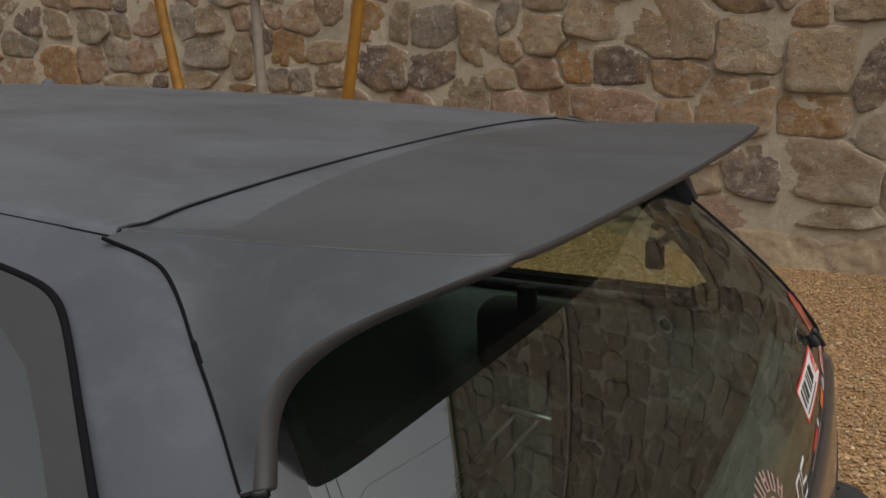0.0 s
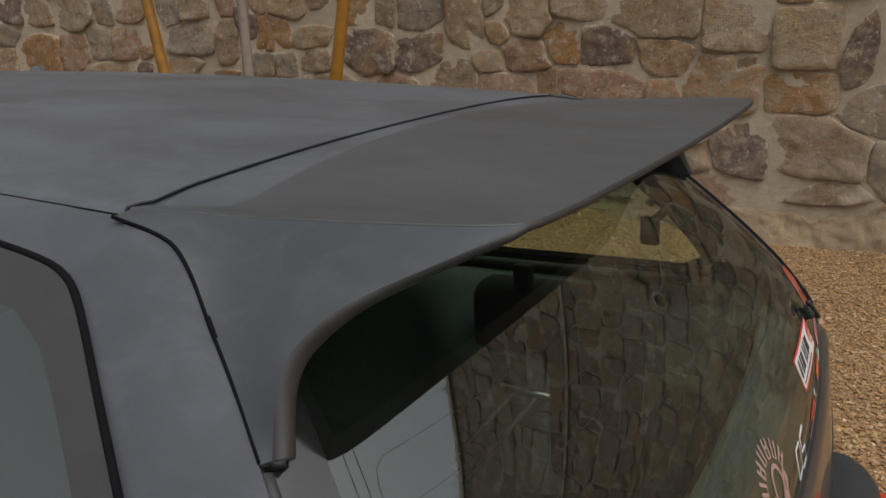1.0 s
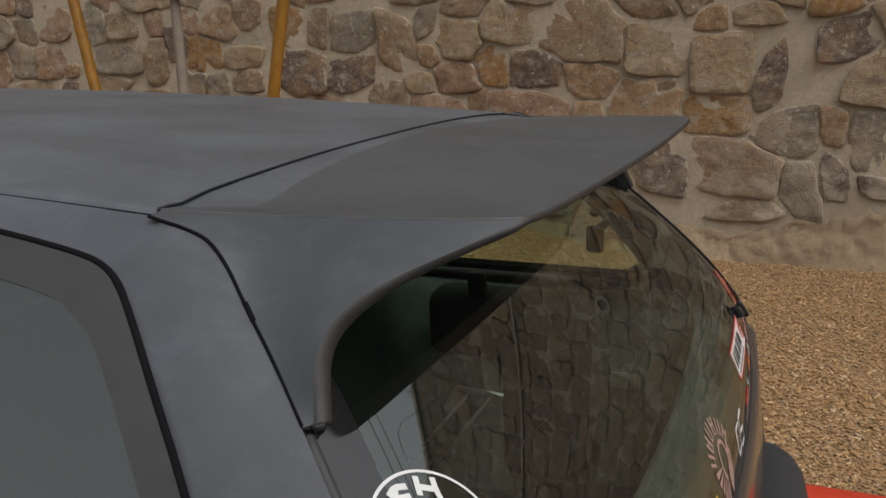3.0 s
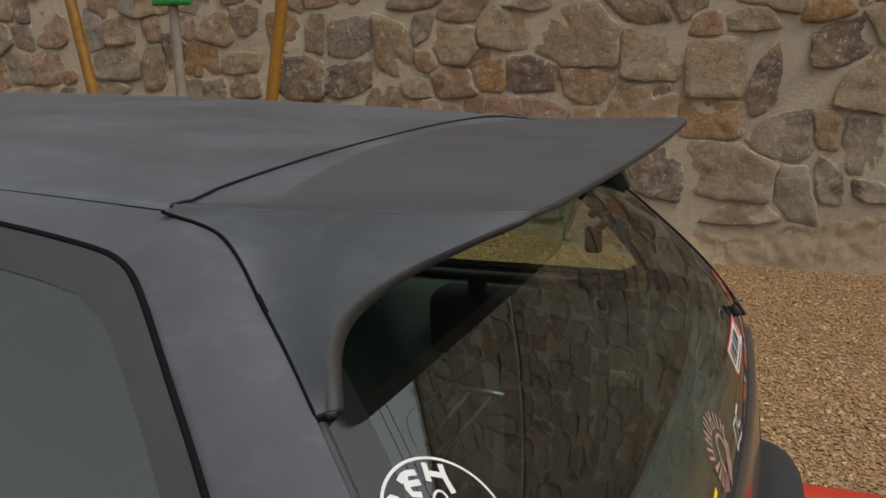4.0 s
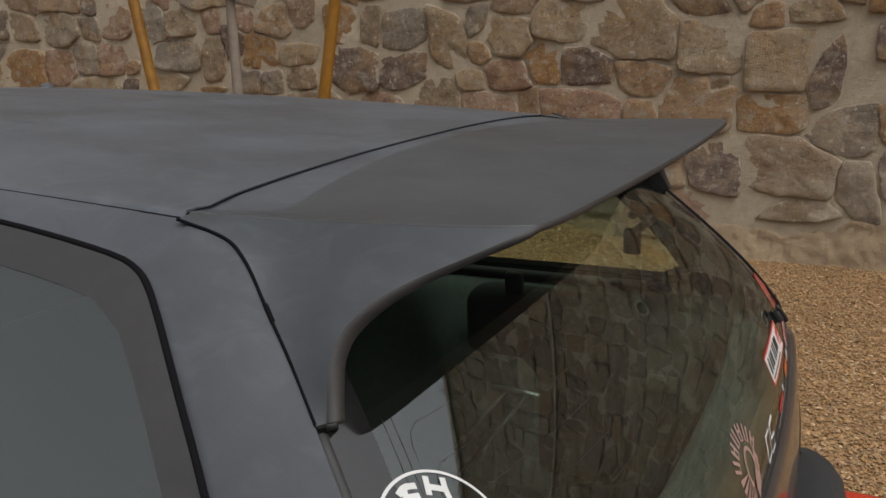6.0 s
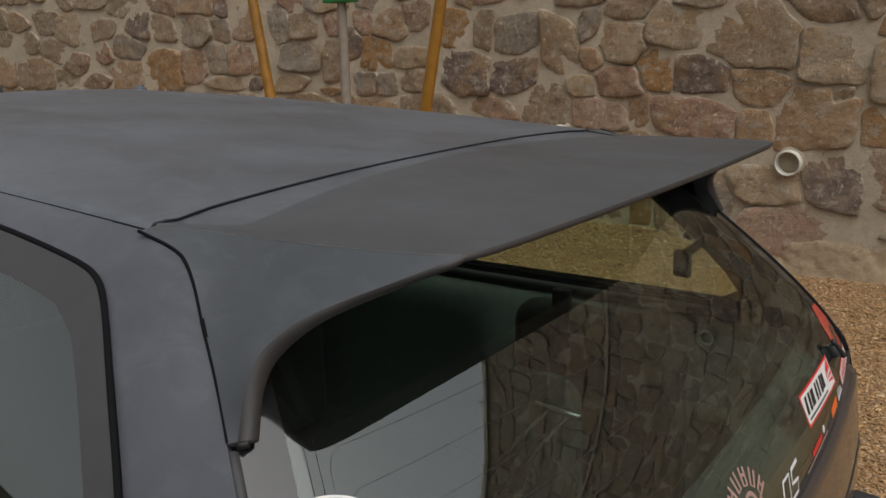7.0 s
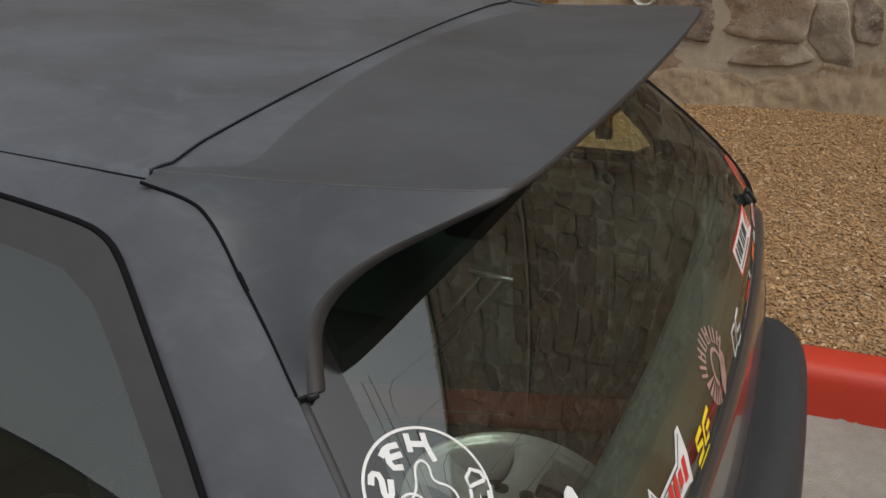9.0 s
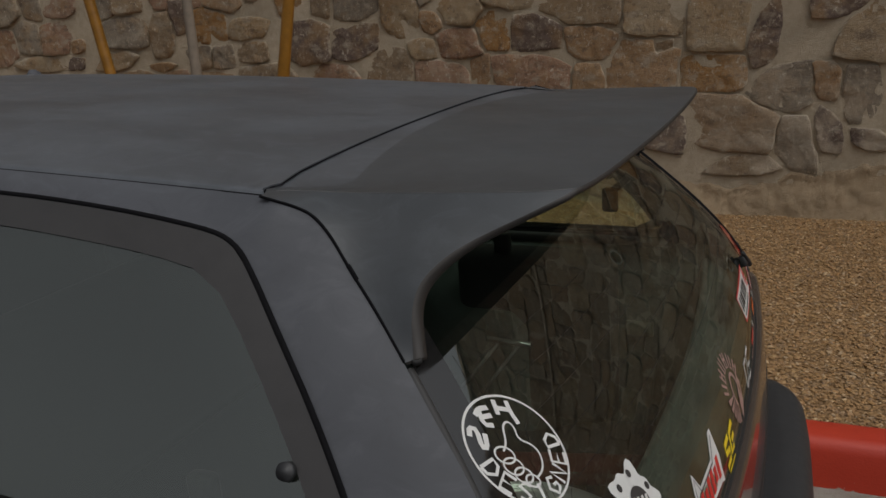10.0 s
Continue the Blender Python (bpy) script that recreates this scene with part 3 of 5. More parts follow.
def stone_mesh_data(poly, rng, seed, proud=1.0):
    """Vertices, faces and rim weights of one stone, its foot in the mortar, facing the lane; origin at its middle."""
    p = np.array(poly)
    c = p.mean(axis=0)
    gap = rng.uniform(0.002, 0.008)
    depth = rng.uniform(0.006, 0.020) * proud
    lean = (rng.uniform(-0.10, 0.10), rng.uniform(-0.10, 0.10))
    ring = []
    for k, a in enumerate(p):
        r = a - c
        ln = max(np.linalg.norm(r), 0.02)
        cut = gap + 0.007 * noise.noise((a[0] * 17, a[1] * 17, seed)) + 0.006 * noise.noise((a[0] * 46, a[1] * 46, seed)) + 0.0015 * rng.uniform(-1, 1)
        ring.append(r * max(0.35, 1 - max(0.004, cut) / ln))
    n = len(ring)
    verts, faces, rim = [], [], []
    for f, out, m in ((1.0, -0.15, 1.0), (0.99, 0.62, 0.8), (0.955, 0.93, 0.35), (0.78, 1.0, 0.0), (0.42, 1.0, 0.0)):
        for r0 in ring:
            r = r0 * f
            y = -depth * out
            if out > 0:
                y += -(lean[0] * r[0] + lean[1] * r[1]) + 0.014 * noise.noise((r[0] * 11 + seed, r[1] * 11, seed * 1.7)) + 0.006 * noise.noise((r[0] * 34 + seed, r[1] * 34, seed))
            verts.append((r[0], min(y, 0.005), r[1]))
            rim.append(m)
    for s in range(4):
        for k in range(n):
            a, b = s * n + k, s * n + (k + 1) % n
            faces.append((a, b, b + n, a + n))
    verts.append((0, -depth * 1.02, 0))
    rim.append(0.0)
    for k in range(n):
        faces.append((4 * n + k, 4 * n + (k + 1) % n, 5 * n))
    return verts, faces, rim, c


def with_rim(me, rim):
    me.attributes.new("rim", "FLOAT", "POINT").data.foreach_set("value", rim)
    return me


def build_wall_stones():
    rng = random.Random(5)
    known = FAR_STONES + STAKE_STONES + ROOF_STONES + TAIL_STONES
    fill = [f for f in stone_seeds() if all(max(abs(f[0] - k[0]) / (k[2] + 0.5 * f[2]), abs(f[1] - k[1]) / (k[3] + 0.5 * f[3])) > 0.54 for k in known)]
    seeds = known + fill
    pts = np.array([(q[0], q[1]) for q in seeds])
    half = np.array([(q[2] / 2, q[3] / 2) if i < len(known) else (q[2] * rng.uniform(0.50, 0.56), q[3] * rng.uniform(0.50, 0.56)) for i, q in enumerate(seeds)])
    shear = np.array([(rng.uniform(-0.28, 0.28), rng.uniform(-0.12, 0.12)) for q in seeds])
    kinds = {"o": stone_orange, "p": stone_purple, "r": stone_red, "g": stone_grey}
    rv, rf, rr = [], [], []
    count = 0
    for i, (x, z, w, h, kind) in enumerate(seeds):
        poly = [np.array((a[0], min(a[1], WALL_TOP - 0.03))) for a in stone_outline(i, pts, half, shear)]
        poly = [np.array((a[0], max(a[1], 0.24 + 0.05 * math.sin(a[0] * 3.1)))) for a in poly]
        if max(a[1] for a in poly) - min(a[1] for a in poly) < 0.05:
            continue
        v, f, m, c = stone_mesh_data(poly, rng, i * 0.77, 1.0 if x < 1.4 else 0.8)
        if -7.0 < x < 1.4 and z < 1.95 and count < 300:
            count += 1
            mat = kinds.get(kind, stone_part)
            ob = part("stone", with_rim(mesh_of("stone", v, f, mat), m), mat, wall)
            ob.location = (c[0], WALL_Y, c[1])
        else:
            o = len(rv)
            rv += [(a[0] + c[0], a[1] + WALL_Y, a[2] + c[1]) for a in v]
            rf += [tuple(k + o for k in q) for q in f]
            rr += m
    tagged(part("stones", with_rim(mesh_of("stones", rv, rf, stone_rest), rr), stone_rest, wall), "brown rubble stones farther along the wall", kind="stuff")


build_wall_stones()


def wall_details():
    # smeared sandy footing with a ragged upper edge
    rows = []
    xs = np.concatenate([np.linspace(-9.5, -1.6, 200), np.linspace(-1.58, 2.2, 420), np.linspace(2.25, 6.5, 90)])
    for f in np.linspace(0, 1, 19):
        row = []
        for x in xs:
            top = 0.29 + 0.08 * noise.noise((x * 1.7, 0, 2)) + 0.05 * noise.noise((x * 6.1, 0, 7)) + 0.02 * noise.noise((x * 21, 0, 3))
            top += 0.15 * min(1.0, max(0.0, (x + 0.1) / 0.9)) ** 1.5
            z = 0.06 + (top - 0.06) * f
            slope = 0.085 * (1 - f) ** 1.6
            y = WALL_Y - slope - 0.012 - 0.020 * noise.noise((x * 5, z * 8, 1.3)) - 0.012 * noise.noise((x * 17, z * 19, 4.4)) - 0.006 * noise.noise((x * 45, z * 45, 2.2))
            row.append((x, y if f < 1 else WALL_Y + 0.005, z))
        rows.append(row)
    ob = part("wall_footing", grid_mesh("wall_footing", rows, footing_mat), footing_mat, None)
    tagged(ob, "sandy smeared mortar footing of the stone wall", "wall footing", kind="structure")
    # raised day-joint and rough coping
    ob = part("wall_joint", box_bm(-9.5, 9, WALL_Y - 0.028, WALL_Y + 0.02, 3.07, 3.105, 0.006), mortar, None, "", False)
    tagged(ob, "raised mortar joint running along the stone wall", "trim", kind="structure")
    rows = []
    for prof in ((-0.04, -0.03), (-0.045, 0.035), (-0.01, 0.06), (0.43, 0.06), (0.44, -0.03)):
        rows.append([(x, WALL_Y + prof[0] + 0.012 * noise.noise((x * 2.2, prof[0] * 9, 1)), WALL_TOP + prof[1] + 0.025 * noise.noise((x * 1.3, 3, prof[1] * 8))) for x in np.linspace(-16, 13, 300)])
    ob = part("wall_coping", grid_mesh("wall_coping", rows, mortar), mortar, None)
    tagged(ob, "rough mortar coping on the stone wall", "coping", kind="structure")


wall_details()


def coping_weeds():
    """Dry tufts that grow along the coping."""
    rng = random.Random(21)
    v, f = [], []
    for _ in range(46):
        x, y = rng.uniform(-4, 7), WALL_Y + rng.uniform(-0.03, 0.1)
        for _ in range(rng.randint(5, 12)):
            b = Vector((x + rng.gauss(0, 0.03), y + rng.gauss(0, 0.02), WALL_TOP + 0.04))
            tip = b + Vector((rng.gauss(0, 0.05), rng.gauss(-0.03, 0.04), rng.uniform(0.03, 0.13)))
            side = Vector((rng.uniform(-1, 1), rng.uniform(-1, 1), 0)).normalized() * 0.005
            o = len(v)
            v += [b - side, b + side, tip]
            f.append((o, o + 1, o + 2))
    tagged(part("coping_weeds", mesh_of("coping_weeds", v, f, leaf_green, False), leaf_green, None), "small dry weed tufts along the top of wall", "weeds", kind="stuff")


coping_weeds()


def drain_pipe(x, z, r=0.071):
    """A plastic drain stub that sticks out of the wall a little, silt inside."""
    prof = [(r * 0.86, 0.25), (r * 0.86, -0.052), (r * 0.90, -0.058), (r * 0.97, -0.058), (r, -0.053), (r, 0.05)]
    rows = [[(q * math.cos(a), y, q * math.sin(a)) for q, y in prof] for a in np.linspace(0, 2 * math.pi, 41)]
    ob = part("drain_pipe", grid_mesh("drain_pipe", rows, pvc), pvc, None)
    ob.matrix_world = pose(x, WALL_Y, z, 4, 0, 0)
    tagged(ob, "round white plastic drain pipe set in stone wall", "drain pipe", "drain pipes in the wall")
    bm = bmesh.new()
    bmesh.ops.create_cone(bm, cap_ends=True, segments=32, radius1=r * 0.855, radius2=r * 0.855, depth=0.01)
    bmesh.ops.rotate(bm, verts=bm.verts, matrix=Matrix.Rotation(radians(90), 3, "X"))
    bmesh.ops.translate(bm, verts=bm.verts, vec=(0, 0.09, 0))
    part("pipe_mouth", bm, pipe_dark, ob, "dark silt inside the pipe")
    # mortar collar
    rows = [[(q * (1 + 0.1 * noise.noise((math.cos(a) * 2 + x, math.sin(a) * 2, z))) * math.cos(a), y, q * math.sin(a)) for q, y in ((r * 0.99, -0.012), (r * 1.10, -0.010), (r * 1.25, 0.006))] for a in np.linspace(0, 2 * math.pi, 33)]
    part("collar", grid_mesh("collar", rows, mortar), mortar, ob)


for px, pz in ((-0.56, 0.745), (-1.99, 0.838), (1.085, 0.48), (1.725, 2.03)):
    drain_pipe(px, pz)


# ---- the parked hatchback: x to its tail, y across, roof edge at the hatch at x = 0 ----
car = tagged(new("hatchback_car"), "dark grey primered hatchback with roof spoiler parked beside red kerb", "car")


def edge_x(z):
    """Fore-and-aft line of the hatch opening's edge at height z."""
    return 1.41093312 * z ** 3 - 5.50051413 * z ** 2 + 5.97825249 * z - 1.54224625


def side_y(z, x=9.0):
    """Half width of the body's side at height z; it swells forward of the hatch edge."""
    swell = 0.05 * (1 - math.exp(-max(0.0, edge_x(min(max(z, 0.79), 1.295)) - x) / 0.12))
    if z > 0.86:
        return 0.511 + 0.6 * max(0.0, 1.293 - z) + swell
    return float(np.interp(z, [0.22, 0.32, 0.5, 0.66, 0.78, 0.86], [0.735, 0.77, 0.80, 0.80, 0.79, 0.771])) + swell


def glass_x(y, z):
    return edge_x(z) + 0.052 * (1 - (y / side_y(z)) ** 2) + 0.05 * (z - 1.13) * math.exp(-((z - 1.13) / 0.15) ** 2) + 0.003 - 0.009 * abs(y / side_y(z)) ** 6


def roof_edge_z(x):
    return 1.293 - 0.068 * x - 0.018 * x * x


def roof_half(x):
    return 0.511 - 0.012 * x


def on_side(x, z, s, inset=0.0):
    return (x, s * (side_y(z, x) - inset * 0.86), z - inset * 0.5)


def facing(me, way):
    """Flip a sheet whose faces look against the way given."""
    total = Vector((0, 0, 0))
    for p in me.polygons:
        total += p.normal * p.area
    if total.dot(Vector(way)) < 0:
        me.flip_normals()
    return me


# roof skin with a soft crown and a turned-down edge
CROWN = 0.018


def roof_z(x, y):
    t = abs(y) / roof_half(x)
    return roof_edge_z(x) + CROWN * (1 - t ** 2.4) - (0.006 * max(0.0, (t - 0.975) / 0.025) ** 2)


def hatch_line(y):
    """Fore-and-aft place of the seam between roof and hatch; it steps round the spoiler's tips."""
    t = abs(y) / 0.511
    run = -0.012 + 0.004 * (1 - t * t) + 0.008 * max(0.0, (min(t, 0.93) - 0.82) / 0.11)
    return run if t < 0.93 else float(np.interp(t, [0.93, 0.95, 0.975, 1.0], [run, -0.011, -0.013, -0.003]))


def roof():
    rows = []
    for x in np.concatenate([np.linspace(-1.5, -0.1, 26), np.linspace(-0.08, 0.0, 6)]):
        row = []
        for t in np.concatenate([[-1.0, -0.99], np.linspace(-0.975, 0.975, 79), [0.99, 1.0]]):
            xx = x if x < -0.05 else x + (hatch_line(t * 0.511) - 0.0009) * (x + 0.08) / 0.08 if x > -0.08 else x
            yy = t * (roof_half(xx) - 0.0015)
            row.append((xx, yy, roof_z(xx, yy)))
        rows.append(row)
    ob = part("roof", facing(grid_mesh("roof", rows, roof_paint), (0, 0, 1)), roof_paint, car, "cloudy grey primer roof skin")
    solid(ob, 0.007)
    # seam grooves drawn as black tubes, their shade put into the colour
    for s in (-1, 1):
        line = [(x, s * (roof_half(x) + 0.002), roof_edge_z(x) - 0.0040) for x in np.linspace(-1.5, -0.004, 30)]
        part("roof_seam", tube_mesh("roof_seam", line, 0.0027, seam_black, 6), seam_black, car)
    line = [(hatch_line(y), y, roof_z(0.0, y) - 0.0014) for y in np.linspace(-0.504, 0.504, 100)]
    part("hatch_seam", tube_mesh("hatch_seam", line, 0.0009, seam_black, 6), seam_black, car)
    lining = [[(x, y, roof_z(x, y) - 0.035) for y in np.linspace(-0.47, 0.47, 9)] for x in np.linspace(-1.5, 0.02, 12)]
    part("headliner", facing(grid_mesh("headliner", lining, trim_grey), (0, 0, -1)), trim_grey, car)


roof()

# side: cantrail and pillar round the quarter window
REAR_EDGE = [(0.0, 1.2925), (0.057, 1.278), (0.091, 1.257), (0.128, 1.22), (0.163, 1.188), (0.209, 1.142), (0.252, 1.098), (0.31, 1.039), (0.40, 0.92), (0.428, 0.86), (0.44, 0.79)]
WINDOW = [(-1.33, 1.318), (-0.8, 1.31), (-0.392, 1.296), (-0.196, 1.282), (-0.051, 1.262), (-0.009, 1.248), (0.022, 1.22), (0.075, 1.163), (0.133, 1.10), (0.19, 1.028), (0.236, 0.957), (0.242, 0.925), (0.22, 0.90), (-1.33, 0.893)]
CLEAR = [(-1.28, 1.282), (-0.8, 1.274), (-0.38, 1.26), (-0.182, 1.243), (-0.069, 1.228), (-0.023, 1.214), (0.024, 1.172), (0.097, 1.092), (0.151, 1.026), (0.205, 0.948), (0.21, 0.928), (0.185, 0.912), (-1.28, 0.908)]


def strip(a, b, n, across, s, inset=0.0):
    pa, pb = resample(a, n), resample(b, n)
    rows = []
    for k in range(across + 1):
        f = k / across
        rows.append([on_side(*(p * (1 - f) + q * f), s, inset) for p, q in zip(pa, pb)])
    return rows


def arch(z):
    """How far the side window stands out of the flat of the body's side: it is a little barrelled."""
    return 0.010 * max(0.0, 1 - ((z - 1.13) / 0.22) ** 2)


def ring_between(name, outer, inner, s, inset, mat):
    n = 72
    o, i = resample(list(outer) + [outer[0]], n), resample(list(inner) + [inner[0]], n)
    return grid_mesh(name, [[on_side(*p, s, inset - arch(p[1])) for p in q] for q in (o, (o + i) / 2, i)], mat)


def fan_face(name, outline, s, inset, mat):
    """A gently curved pane inside an outline: rows from its lower to its upper edge."""
    o = np.array(outline, float)
    xs = np.linspace(o[:, 0].min() + 0.001, o[:, 0].max() - 0.001, 60)
    ring = np.vstack([o, o[:1]])
    rows = []
    for f in np.linspace(0, 1, 16):
        row = []
        for x in xs:
            zs = [a[1] + (b[1] - a[1]) * (x - a[0]) / (b[0] - a[0]) for a, b in zip(ring[:-1], ring[1:]) if (a[0] - x) * (b[0] - x) <= 0 and a[0] != b[0]]
            z = min(zs) + (max(zs) - min(zs)) * f
            row.append(on_side(x, z, s, inset - arch(z)))
        rows.append(row)
    return grid_mesh(name, rows, mat)


def body_side(s):
    win = [tuple(p) for p in rounded(WINDOW[:-2], 2)] + [WINDOW[-2], WINDOW[-1]]
    clear = [tuple(p) for p in rounded(CLEAR[:-2], 2)] + [CLEAR[-2], CLEAR[-1]]
    top_out = [(x, s * (roof_half(x) + 0.003), roof_edge_z(x) - 0.002) for x in np.linspace(-1.5, -0.004, 20)]
    top_in = [on_side(-1.5, 1.322, s)] + [on_side(*q, s) for q in win if q[0] < -0.02 and q[1] > 1.2]
    rear = [on_side(*q, s) for q in rounded(REAR_EDGE, 3)]
    rear_in = [on_side(*q, s) for q in win if q[0] > -0.021 and q[1] > 0.91] + [on_side(0.235, 0.80, s)]
    pairs = list(zip(resample(top_out, 26), resample(top_in, 26))) + list(zip(resample(rear, 44), resample(rear_in, 44)))[1:]
    rows = []
    for k in range(8):
        f = k / 7
        swell = math.sin(math.pi * f)
        rows.append([tuple(a * (1 - f) + b * f + np.array((0, s * 0.0016, 0.0012)) * swell) for a, b in pairs])
    ob = part("quarter_panel", facing(grid_mesh("quarter_panel", rows, side_paint), (0, s, 0.3)), side_paint, car, "blotchy grey primer window pillar and cantrail")
    solid(ob, 0.009)
    seal = part("window_seal", tube_mesh("window_seal", [on_side(x, z, s, 0.0045 - arch(z)) for x, z in win], 0.0036, seam_black, 8, True), seam_black, car)
    frit = part("window_border", facing(ring_between("window_border", win, clear, s, 0.0025, frit_black), (0, s, 0.3)), frit_black, car, "dark ceramic border of the quarter window")
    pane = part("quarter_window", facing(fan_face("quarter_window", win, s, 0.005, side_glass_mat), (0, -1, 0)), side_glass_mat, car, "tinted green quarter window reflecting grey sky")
    pane.visible_shadow = False
    part("window_corner", tube_mesh("window_corner", [on_side(x, z, s, 0.012) for x, z in ((0.15, 0.900), (0.215, 0.903), (0.245, 0.918), (0.252, 0.945))], 0.011, seam_black, 8), seam_black, car)
    # rear catch of the pane
    bm = bmesh.new()
    bmesh.ops.create_cone(bm, cap_ends=True, segments=24, radius1=0.0105, radius2=0.0095, depth=0.012)
    bmesh.ops.bevel(bm, geom=[e for e in bm.edges if e.calc_face_angle(0) > 0.8], offset=0.002, segments=2, affect="EDGES")
    knob = part("window_catch", bm, bumper_plastic, pane)
    knob.matrix_world = Matrix.Translation(on_side(0.120, 1.052, s, -0.002 - arch(1.052))) @ Vector((0, s, 0.6)).to_track_quat("Z", "Y").to_matrix().to_4x4()
    # lower side with cut wheel arches
    xs, zs = np.linspace(-3.42, 0.44, 140), np.linspace(0.22, 0.89, 26)
    verts, faces = [], []
    for z in zs:
        for x in xs:
            lim = edge_x(max(z, 0.79)) if z > 0.79 else 0.44
            pinch = 0.10 * max(0.0, (-2.9 - x) / 0.5) ** 2
            verts.append((min(x, lim), s * (side_y(z, x) - pinch), z if x > -2.2 else min(z, 0.90 - (-2.2 - x) * 0.13)))
    m = len(xs)
    for i in range(len(zs) - 1):
        for j in range(m - 1):
            cx, cz = (xs[j] + xs[j + 1]) / 2, (zs[i] + zs[i + 1]) / 2
            if min(math.hypot(cx + 0.12, cz - 0.29), math.hypot(cx + 2.69, cz - 0.29)) > 0.335:
                faces.append((i * m + j, i * m + j + 1, (i + 1) * m + j + 1, (i + 1) * m + j))
    part("lower_side", facing(mesh_of("lower_side", verts, faces, side_paint), (0, s, 0)), side_paint, car)
    # front door: frame, glass
    door = [(-1.40, 1.312), (-1.55, 1.305), (-1.75, 1.20), (-2.10, 0.93), (-2.08, 0.895), (-1.40, 0.89)]
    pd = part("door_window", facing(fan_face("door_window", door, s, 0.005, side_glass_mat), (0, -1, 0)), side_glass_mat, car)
    part("door_frame", tube_mesh("door_frame", [on_side(x, z, s) for x, z in door], 0.014, side_paint, 8, True), side_paint, pd)
    part("centre_pillar", facing(grid_mesh("centre_pillar", [[on_side(-1.40, 1.311, s), on_side(-1.33, 1.31, s)], [on_side(-1.40, 0.89, s), on_side(-1.33, 0.89, s)]], side_paint), (0, s, 0)), side_paint, car)


for side in (-1, 1):
    body_side(side)


# ---- roof spoiler: one moulded arch with legs down both sides ----
CREASE = [(-0.006, 0.500), (0.012, 0.489), (0.04, 0.482), (0.10, 0.477), (0.16, 0.474), (0.21, 0.471), (0.26, 0.4675), (0.295, 0.463), (0.320, 0.4585), (0.338, 0.4525), (0.3525, 0.4440)]
LIP_X, LIP_Z = 0.3525, 1.2930
# outer and inner line of the rolled rim, from a leg's foot up to the lip
RIM_OUT = [(0.2185, 0.5991, 1.1442), (0.2149, 0.5911, 1.1600), (0.2117, 0.5825, 1.1793), (0.2109, 0.5721, 1.1977), (0.2145, 0.5600, 1.2137), (0.2246, 0.5458, 1.2275),
           (0.2391, 0.5308, 1.2395), (0.2576, 0.5155, 1.2498), (0.2800, 0.5018, 1.2600), (0.3035, 0.4879, 1.2701), (0.3235, 0.4740, 1.2790), (0.3425, 0.4590, 1.2875), (0.3525, 0.4440, 1.2930)]
RIM_IN = [(0.2257, 0.5810, 1.1415), (0.2179, 0.5687, 1.1628), (0.2115, 0.5580, 1.1783), (0.2108, 0.5466, 1.1941), (0.2188, 0.5357, 1.2088), (0.2327, 0.5252, 1.2227),
           (0.2500, 0.5131, 1.2356), (0.2695, 0.4989, 1.2468), (0.2912, 0.4852, 1.2577), (0.3137, 0.4729, 1.2678), (0.3320, 0.4630, 1.2750), (0.3465, 0.4535, 1.2815), (0.3534, 0.4435, 1.2863)]


def step_x(y):
    """Front edge of the spoiler on the hatch skin, rounded back to its tips."""
    a = abs(y)
    run = 0.024 + 0.050 * (min(a, 0.445) / 0.445) ** 2
    return float(np.interp(a, [0, 0.445, 0.458, 0.468, 0.474, 0.478, 0.481, 0.484], [0, 0, 0.003, 0.009, 0.018, 0.04, 0.065, 0.0838])) * -1 + run if a < 0.484 else hatch_line(y) + 0.0015


def top_height(x, t):
    """Falls to the spoiler's front edge, then rises a little to its lip."""
    step = 0.024 + 0.050 * t * t
    base = 1.2925 - 0.06 * min(x, step)
    u = max(0.0, min(1.0, (x - step) / (LIP_X - step)))
    return base + (LIP_Z - 1.2925 + 0.06 * step) * u + CROWN * (1 - abs(t) ** 2.4) * (1 - 0.8 * max(0.0, min(1.0, x / 0.37)))


def hatch_skin():
    """The painted strip of hatch between the roof seam and the spoiler."""
    rows = []
    for f in np.linspace(0, 1, 7):
        row = []
        for y in np.linspace(-0.506, 0.506, 85):
            x0 = hatch_line(y) - 0.005
            x = x0 + (0.10 - 0.10 * max(0.0, (abs(y) - 0.455) / 0.051) - x0) * f
            row.append((x, y, top_height(x, y / 0.49) - 0.0022))
        rows.append(row)
    part("hatch_skin", facing(grid_mesh("hatch_skin", rows, roof_paint), (0, 0, 1)), roof_paint, car, "grey primer strip of hatch before the spoiler")


hatch_skin()


def joined(name, grids, mats):
    """One mesh out of several sheets, each given as rows of points, a material slot and the way it looks."""
    verts, faces, slots = [], [], []
    for rows, slot, way in grids:
        o, n = len(verts), len(rows[0])
        pts = [Vector(p) for row in rows for p in row]
        quads = [(i * n + j, i * n + j + 1, (i + 1) * n + j + 1, (i + 1) * n + j) for i in range(len(rows) - 1) for j in range(n - 1)]
        total = Vector((0, 0, 0))
        for q in quads:
            total += (pts[q[2]] - pts[q[0]]).cross(pts[q[3]] - pts[q[1]])
        if total.dot(Vector(way)) < 0:
            quads = [q[::-1] for q in quads]
        verts += pts
        faces += [tuple(v + o for v in q) for q in quads]
        slots += [slot] * len(quads)
    me = mesh_of(name, verts, faces, mats[0])
    for extra in mats[1:]:
        me.materials.append(extra)
    me.polygons.foreach_set("material_index", slots)
    return me


